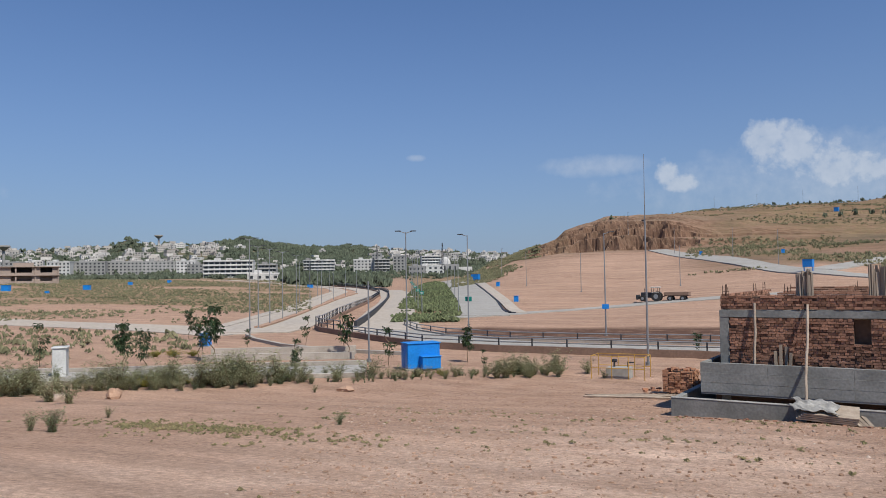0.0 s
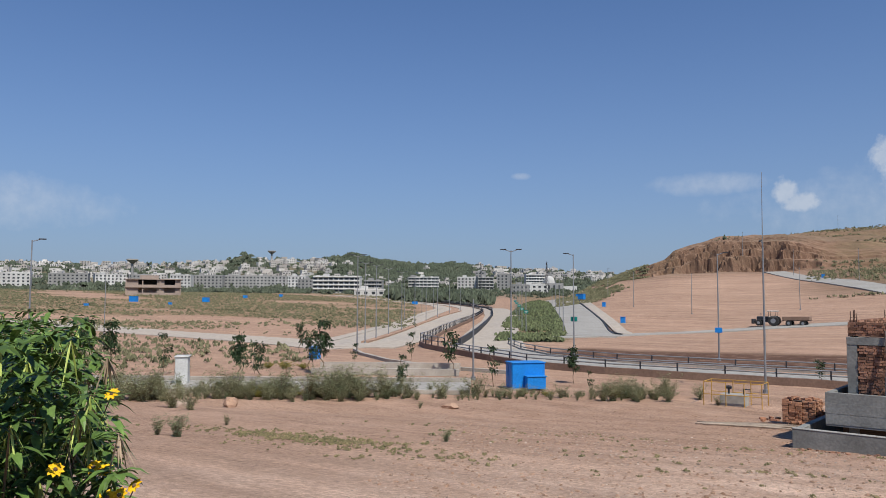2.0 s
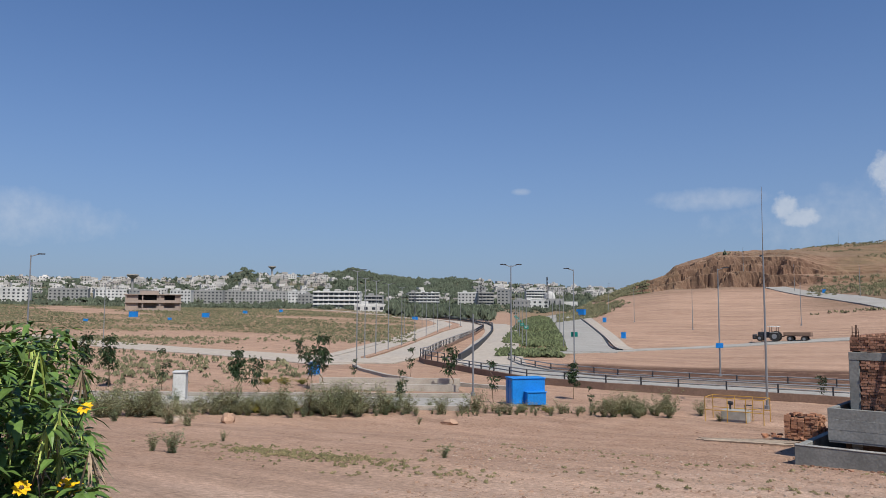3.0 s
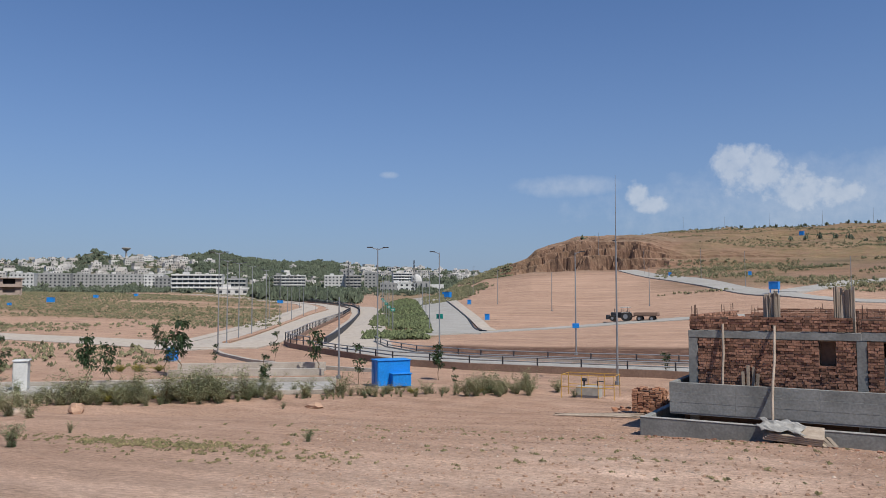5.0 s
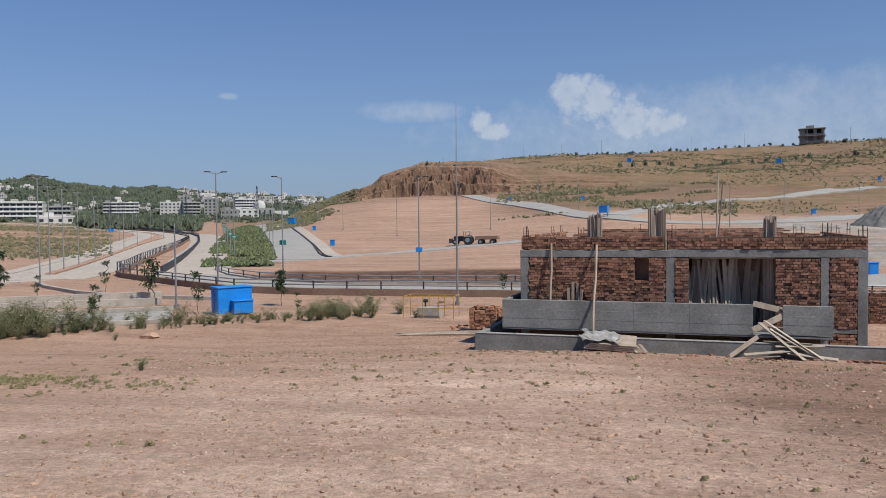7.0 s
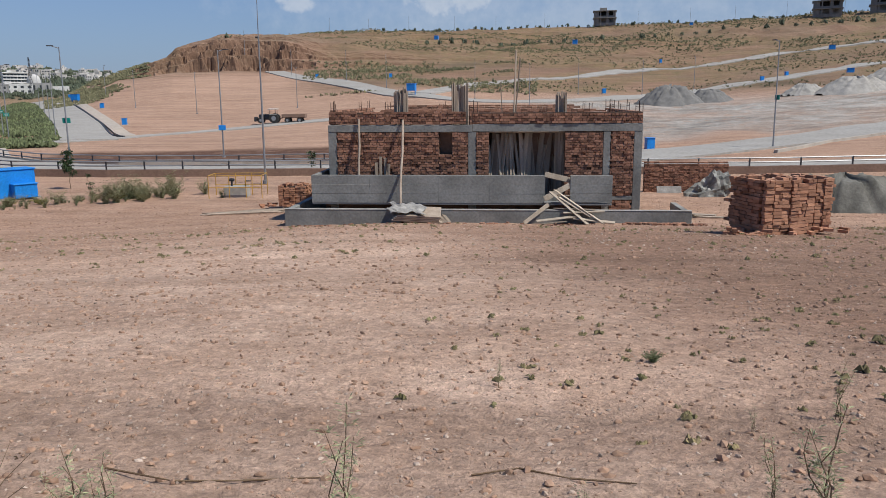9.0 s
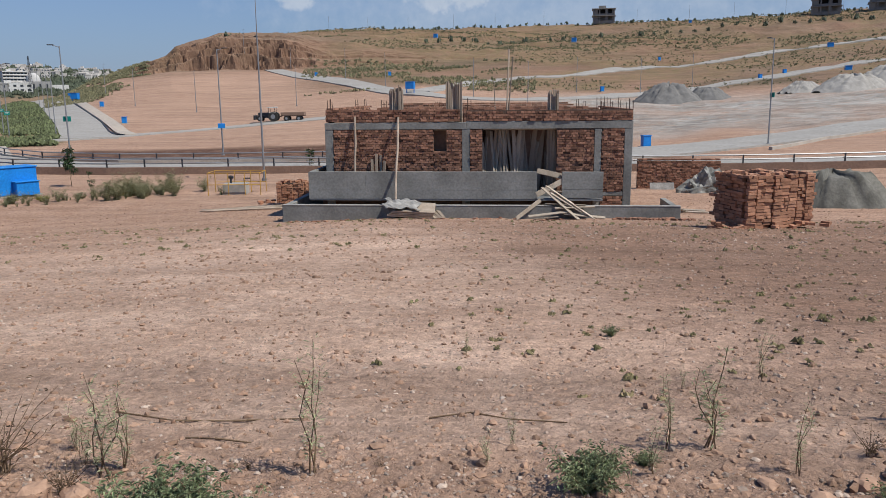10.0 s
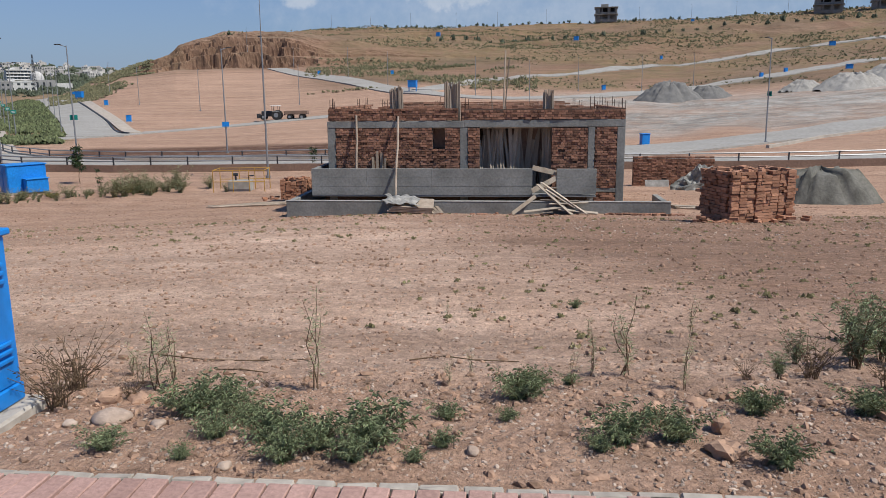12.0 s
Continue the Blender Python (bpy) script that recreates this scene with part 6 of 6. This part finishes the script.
def scatter_stones():
    rnd = np.random.RandomState(3)

    def spread(n, y0, y1, s0, s1, wide):
        y = rnd.uniform(y0, y1, n)
        x = CX + rnd.uniform(-1, 1, n) * (wide + 0.75 * (y + 27))
        return np.stack([x, y, s0 + (s1 - s0) * rnd.uniform(0, 1, n) ** 6], -1)

    CLOD = mat("soil_clod", (0.355, 0.232, 0.16), (0.27, 0.17, 0.115), 2, 30, 0.95, 0.4, island=0.3)
    stones("pebbles", np.concatenate([spread(13000, -25.42, -24.2, 0.0025, 0.016, 2.0), spread(7000, -24.6, -20, 0.004, 0.02, 1.2), spread(8000, -20, -12, 0.006, 0.026, 2), spread(7000, -12, -1, 0.012, 0.045, 2)]), STONE, "pale pebbles scattered over the soil", 1)
    stones("clods", np.concatenate([spread(6000, -25.42, -24, 0.004, 0.03, 1.6), spread(11000, -24.6, -18, 0.005, 0.032, 1.2), spread(20000, -18, 8, 0.012, 0.055, 2)]), CLOD, "clods of dry reddish soil", 2)
    big = random.Random(6)
    for x, y, r, flat, col in ((5.02, -24.91, 0.085, 0.6, 0), (4.89, -24.67, 0.06, 0.9, 1), (5.0, -24.62, 0.055, 0.7, 1), (7.51, -25.07, 0.075, 0.7, 1), (7.31, -24.72, 0.05, 1.3, 1), (7.56, -24.83, 0.045, 1.4, 1), (4.87, -24.96, 0.035, 0.6, 0), (5.25, -24.95, 0.04, 0.6, 0), (6.57, -25.18, 0.03, 0.7, 0), (5.69, -25.36, 0.03, 0.7, 0), (7.55, -24.45, 0.05, 0.6, 1), (7.75, -24.3, 0.05, 0.5, 1), (8.0, -24.5, 0.04, 0.7, 1), (7.4, -24.35, 0.04, 0.5, 1), (7.9, -24.2, 0.045, 0.5, 1), (-24.3, -8.0, 0.5, 0.6, 0), (-25.6, -4.6, 0.45, 0.9, 1), (-17.5, 2.0, 0.4, 0.5, 1)):
        bm = bmesh.new()
        r *= 0.8
        bmesh.ops.create_icosphere(bm, subdivisions=3 if col == 0 else 2, radius=r)
        o = Vector((big.uniform(0, 9), big.uniform(0, 9), 0))
        for v in bm.verts:
            d = 1 + 0.3 * noise.noise(v.co / r * 0.9 + o) + (0.1 if col == 0 else 0.55) * noise.noise(v.co / r * 2.3 + o)
            v.co = Vector((v.co.x * 1.25, v.co.y, v.co.z * flat)) * d
        solid("stone", bm, STONE if col == 0 else CLOD, "rounded pale boulder half sunk in soil" if col == 0 else "reddish angular lump of stone on soil", "stone", "large stones", smooth=col == 0, m=pose(x, y, ground_z(x, y) + r * flat * 0.45, 0, 0, big.uniform(0, 360)))
    for pts in (((6.1, -23.45), (6.3, -23.4), (6.5, -23.5), (6.76, -23.55)), ((4.6, -23.6), (4.95, -23.72), (5.2, -23.65), (5.5, -23.6)), ((5.1, -23.95), (5.25, -24.0), (5.4, -23.98))):
        bm = bmesh.new()
        for p, q in zip(pts, pts[1:]):
            rod(bm, (*p, ground_z(*p) + 0.008), (*q, ground_z(*q) + 0.008), 0.005, 0.003, 5)
        solid("dry_stick", bm, STEM, "thin dry stick lying on stony soil", "stick", "dry sticks")


scatter_stones()

# ---- the town ----


def building(x, y, turn, wide, deep, storeys, label, paint=None, bays=8, sunk=1.0, bands=False):
    """A flat-roofed block with rows of windows, a roof slab and a roof box."""
    b = thing("building", label, "building", pose(x, y, ground_z(x, y) - sunk, 0, 0, turn), "buildings of the town")
    h = storeys * 3.1 + sunk
    bm = bmesh.new()
    box(bm, -wide / 2, -deep / 2, 0, wide / 2, deep / 2, h)
    part("wall", bm, paint or PAINT, b)
    bm = bmesh.new()
    for u in (-1, 1):
        box(bm, u * (wide / 2) - 0.15, -deep / 2 - 0.15, h, u * (wide / 2) + 0.15, deep / 2 + 0.15, h + 0.9)
        box(bm, -wide / 2 + 0.15, u * deep / 2 - 0.15, h, wide / 2 - 0.15, u * deep / 2 + 0.15, h + 0.9)
    part("parapet", bm, paint or PAINT, b)
    bm = bmesh.new()
    box(bm, -wide * 0.3, -deep * 0.2, h, -wide * 0.3 + 4, deep * 0.3, h + 2.6)
    part("roof_box", bm, paint or PAINT, b)
    bm = bmesh.new()
    box(bm, wide * 0.15, -deep * 0.1, h, wide * 0.15 + 2, deep * 0.2, h + 1.6)
    part("roof_box", bm, paint or PAINT, b)
    bm = bmesh.new()
    w = wide / bays * (0.8 if bands else 0.45)
    box(bm, -w / 2, -0.06, 0, w / 2, 0.3, 1.5)
    pane = finish("window", bm, GLASS)
    for s in range(storeys):
        for k in range(bays):
            o = new("window", pane)
            o.parent = b
            o.location = (-wide / 2 + (k + 0.5) * wide / bays, -deep / 2, sunk + s * 3.1 + 0.9)
        if bands:
            bm = bmesh.new()
            box(bm, -wide / 2, -deep / 2 - 1.0, sunk + s * 3.1 + 2.8, wide / 2, -deep / 2 - 0.003, sunk + s * 3.1 + 3.05)
            part("balcony_slab", bm, PAINT, b)
    return b


def shell(x, y, turn, wide, deep, label, material, sunk=0.5, third=False):
    """A villa in raw concrete: slabs, columns, walls, and upper rooms blocked in near-black as shade."""
    b = thing("concrete_villa", label, "house", pose(x, y, ground_z(x, y) - sunk, 0, 0, turn), "raw villas")
    for s in range(3 if third else 2):
        z, k = sunk + 3.3 * s, 1.0 if s < 2 else 0.55
        bm = bmesh.new()
        box(bm, -wide / 2 * k - 0.7, -deep / 2 - 1.0, z + 3.0, wide / 2 * k + 0.7, deep / 2 + 0.5, z + 3.3)
        part("slab", bm, material, b)
        for u in (-0.5, -0.2, 0.12, 0.5):
            bm = bmesh.new()
            box(bm, u * wide * k - 0.25, -deep / 2 - 0.6, z, u * wide * k + 0.25, -deep / 2 - 0.1, z + 2.998)
            part("column", bm, material, b)
        bm = bmesh.new()
        box(bm, -wide / 2 * k, -deep / 2 + 2.4, z - (sunk if s == 0 else 0), wide / 2 * k, deep / 2, z + 2.996)
        # upper storeys: the rooms' shade is a solid block in dark colour
        part("inner_block", bm, DARK if s else material, b)
        for a, c in ((-0.5, -0.28), (0.06, 0.2), (0.4, 0.5)):
            bm = bmesh.new()
            box(bm, a * wide * k, -deep / 2 - 0.09, z - (sunk if s == 0 else 0), c * wide * k, -deep / 2 + 0.2, z + 2.997)
            part("wall", bm, material, b)
        for a, c in ((-0.28, 0.06), (0.2, 0.4)):
            bm = bmesh.new()
            box(bm, a * wide * k, -deep / 2 - 0.05, z - (sunk if s == 0 else 0), c * wide * k, -deep / 2 + 0.15, z + 0.9)
            part("sill_wall", bm, material, b)
    bm = bmesh.new()
    box(bm, -wide * 0.25, -1, sunk + (9.9 if third else 6.6), wide * 0.1, deep / 2, sunk + (11.6 if third else 8.2))
    part("stair_head", bm, material, b)


def town():
    rnd = random.Random(31)
    RAW = mat("raw_plaster", (0.34, 0.27, 0.225), (0.28, 0.225, 0.19), 0.3, 3, 0.9, 0.1)
    RAW_GREY = mat("raw_grey_plaster", (0.27, 0.257, 0.234), (0.216, 0.205, 0.189), 0.3, 3, 0.9, 0.1)
    shell(*polar(-61.2, 345), 62, 21, 14, "large unfinished brown concrete villa on the plain", RAW)
    shell(*polar(6.7, 398), -6, 10, 8, "unfinished grey villa on the hilltop", RAW_GREY)
    shell(*polar(21.0, 386), -20, 11, 8, "unfinished grey villa on the hilltop", RAW_GREY)
    shell(*polar(24.2, 390), -22, 10, 8, "unfinished grey villa on the hilltop", RAW_GREY)
    GREY_PAINT = mat("grey_render", (0.327, 0.319, 0.304), (0.258, 0.255, 0.243), 0.1, 2, 0.85, 0.05, vary=0.12)
    for a, r, w, s, n, p in ((-59.3, 800, 20, 4, 6, PAINT), (-57.5, 815, 30, 4, 8, GREY_PAINT), (-55.4, 830, 36, 4, 10, GREY_PAINT), (-52.9, 830, 38, 4, 10, GREY_PAINT), (-51.2, 800, 18, 4, 5, PAINT), (-49.9, 790, 34, 3, 9, GREY_PAINT), (-70, 830, 36, 4, 9, PAINT), (-73, 840, 34, 4, 8, PAINT), (-66.5, 850, 36, 4, 9, GREY_PAINT), (-64.0, 860, 30, 4, 8, PAINT), (-62.1, 850, 22, 4, 6, GREY_PAINT), (-77, 820, 36, 4, 8, GREY_PAINT)):
        building(*polar(a, r), -a + rnd.uniform(-14, 14), w, 14, s, "long four-storey apartment block with rows of windows", p, n)
    building(*polar(-48.3, 600), 40, 36, 14, 4, "white apartment block with long balcony bands", PAINT, 9, 1.0, True)
    building(*polar(-45.9, 430), 44, 17, 9, 1, "low white building before the apartment blocks", PAINT, 4, 0.5)
    building(*polar(-45.6, 640), 38, 15, 12, 3, "small grey framed block under construction", GREY_PAINT, 5, 0.5, True)
    for a, r, w, s, n, bands in ((-42.6, 800, 12, 4, 4, True), (-41.6, 790, 24, 4, 6, True), (-38.4, 800, 26, 4, 7, False), (-37.3, 790, 16, 4, 4, True), (-37.6, 860, 10, 6, 3, False), (-35.9, 800, 12, 5, 3, False), (-33.6, 880, 22, 5, 7, True), (-33.6, 640, 22, 2, 5, False), (-34.6, 600, 12, 2, 4, False)):
        building(*polar(a, r), -a + rnd.uniform(-10, 10), w, 13, s, "grey and white framed block of flats", PAINT if n > 4 else GREY_PAINT, n, 1.0, bands)
    # hall with a dome
    x, y = polar(-32.3, 760)
    d = thing("domed_hall", "pale hall with a large round dome", "domed hall", pose(x, y, ground_z(x, y), 0, 0, 32))
    bm = bmesh.new()
    box(bm, -11, -8, -1, 11, 8, 7)
    part("hall", bm, GREY_PAINT, d)
    bm = bmesh.new()
    rod(bm, (-3, 0, 7), (-3, 0, 9), 5.6, 5.6, 24)
    part("drum", bm, PAINT, d)
    bm = bmesh.new()
    bmesh.ops.create_uvsphere(bm, u_segments=24, v_segments=14, radius=5.4)
    bmesh.ops.delete(bm, geom=[v for v in bm.verts if v.co.z < -0.1], context="VERTS")
    bmesh.ops.translate(bm, vec=(-3, 0, 9), verts=bm.verts)
    part("dome", bm, PAINT, d, smooth=True)
    for u in (-8, -3, 2, 7):
        bm = bmesh.new()
        box(bm, u - 0.8, -8.1, 1, u + 0.8, -7.9, 5)
        part("window", bm, GLASS, d)
    bm = bmesh.new()
    box(bm, 11.01, -6, -1, 24, 6, 4.2)
    part("wing", bm, PAINT, d)
    # thin towers
    for a, r, h in ((-32.7, 560, 24), (-37.6, 700, 26)):
        x, y = polar(a, r)
        t = thing("lattice_mast", "thin dark steel lattice mast among the buildings", "mast", Matrix.Translation((x, y, ground_z(x, y))), "lattice masts")
        for u, v in ((-1, -1), (1, -1), (1, 1), (-1, 1)):
            bm = bmesh.new()
            rod(bm, (u, v, -0.5), (u * 0.25, v * 0.25, h), 0.12, 0.08, 5)
            part("leg", bm, DARK_STEEL, t)
        for k in range(8):
            f, g = k / 8, (k + 1) / 8
            bm = bmesh.new()
            for u, v, p, q in ((-1, -1, 1, -1), (1, -1, 1, 1), (1, 1, -1, 1), (-1, 1, -1, -1)):
                s0, s1 = 1 - 0.75 * f, 1 - 0.75 * g
                rod(bm, (u * s0, v * s0, h * f), (p * s1, q * s1, h * g), 0.07, seg=4)
            part("brace", bm, DARK_STEEL, t)
    # water towers
    for a, r, h, s in ((-62.6, 700, 22, 1.0), (-53.1, 1230, 11, 1.3), (-72.2, 250, 12, 1.0)):
        x, y = polar(a, r)
        t = thing("water_tower", "grey concrete water tower with a flared bowl", "water tower", Matrix.Translation((x, y, ground_z(x, y))), "water towers")
        bm = bmesh.new()
        rod(bm, (0, 0, -1), (0, 0, h), 1.3 * s, 1.0 * s, 14)
        part("stem", bm, GREY_PAINT, t)
        bm = bmesh.new()
        rod(bm, (0, 0, h), (0, 0, h + 3 * s), 1.2 * s, 5 * s, 18)
        rod(bm, (0, 0, h + 3 * s), (0, 0, h + 4 * s), 5 * s, 4.6 * s, 18)
        part("bowl", bm, RAW_GREY, t)
    # the crowd of small far houses
    items, dark = [], []
    for _ in range(900):
        a, r = rnd.uniform(-84, -26), rnd.uniform(900, 1270)
        if (-48.6 < a < -38 and r > 990 and rnd.random() < 0.96) or (a > -36 and r < 1040) or (-56 < a < -54.2 and r > 1100):
            continue
        x, y = polar(a, r)
        w, d, h = rnd.uniform(6, 13), rnd.uniform(7, 11), rnd.choice((3.2, 3.5, 4, 6, 6.5))
        z = ground_z(x, y)
        t = radians(-a) + rnd.uniform(-0.5, 0.5)
        items.append((x, y, z + h / 2 - 0.5, w, d, h + 1, t))
        if rnd.random() < 0.5:
            items.append((x, y, z + h + 1, w * 0.4, d * 0.4, 2.4, t))
        for k in range(int(h / 3.2)):
            for u in (-0.3, 0.0, 0.3):
                ox, oy = u * w, -d / 2 - 0.02
                dark.append((x + ox * math.cos(t) - oy * math.sin(t), y + ox * math.sin(t) + oy * math.cos(t), z + 1.8 + 3.1 * k, w * 0.13, 0.3, 1.5, t))
    FAR_PAINT = mat("far_house_paint", (0.56, 0.54, 0.51), (0.33, 0.30, 0.265), 0.02, 1, 0.85, 0, island=0.25)
    far = tagged(new("far_houses", boxes_mesh("far_houses", items, FAR_PAINT)), "crowd of small pale flat-roofed houses on the far slopes", "houses", kind="stuff")
    o = tagged(new("windows", boxes_mesh("windows", dark, GLASS)), kind="stuff")
    o.parent = far


town()

# ---- paved path under the camera ----


def paving():
    rnd = random.Random(2)
    bm = bmesh.new()
    box(bm, -40, -32, 3.3, 50, -25.53, 3.672)
    bed = solid("pavement_bed", bm, KERB, "mortar bed of the paved path", "pavement", kind="structure")
    bm = bmesh.new()
    box(bm, -0.0385, -0.098, 0, 0.0385, 0.098, 0.05, bevel=0.004)
    for v in bm.verts:
        v.co.x *= 0.985
    me = finish("paver", bm, PAVER)
    rest = []
    for row in range(14):
        for k in range(-70, 70):
            x, y = CX + 0.083 * k + rnd.gauss(0, 0.0015), -25.64 - 0.202 * row
            if row < 2 and 3.0 < x < 10.5:
                o = new("paver", me)
                o.parent = bed
                o.matrix_basis = pose(x, y, 3.662 + rnd.gauss(0, 0.0025), rnd.gauss(0, 0.6), rnd.gauss(0, 0.6), rnd.gauss(0, 0.7))
            else:
                rest.append((x, y, 3.687, 0.077, 0.196, 0.05, 0))
    o = tagged(new("pavers", boxes_mesh("pavers", rest, PAVER)), "red paving blocks", kind="stuff")
    o.parent = bed
    for k in range(-30, 30):
        bm = bmesh.new()
        box(bm, -0.066, -0.021, -0.1, 0.066, 0.021, 0.052, bevel=0.006)
        for v in bm.verts:
            v.co += Vector((0, rnd.uniform(-0.004, 0.004), rnd.uniform(-0.006, 0.004)))
        o = part("edging_block", bm, KERB, bed)
        o.matrix_basis = pose(CX + 0.14 * k + rnd.gauss(0, 0.003), -25.512 + rnd.gauss(0, 0.003), 3.652, 0, 0, rnd.gauss(0, 1.2))


paving()
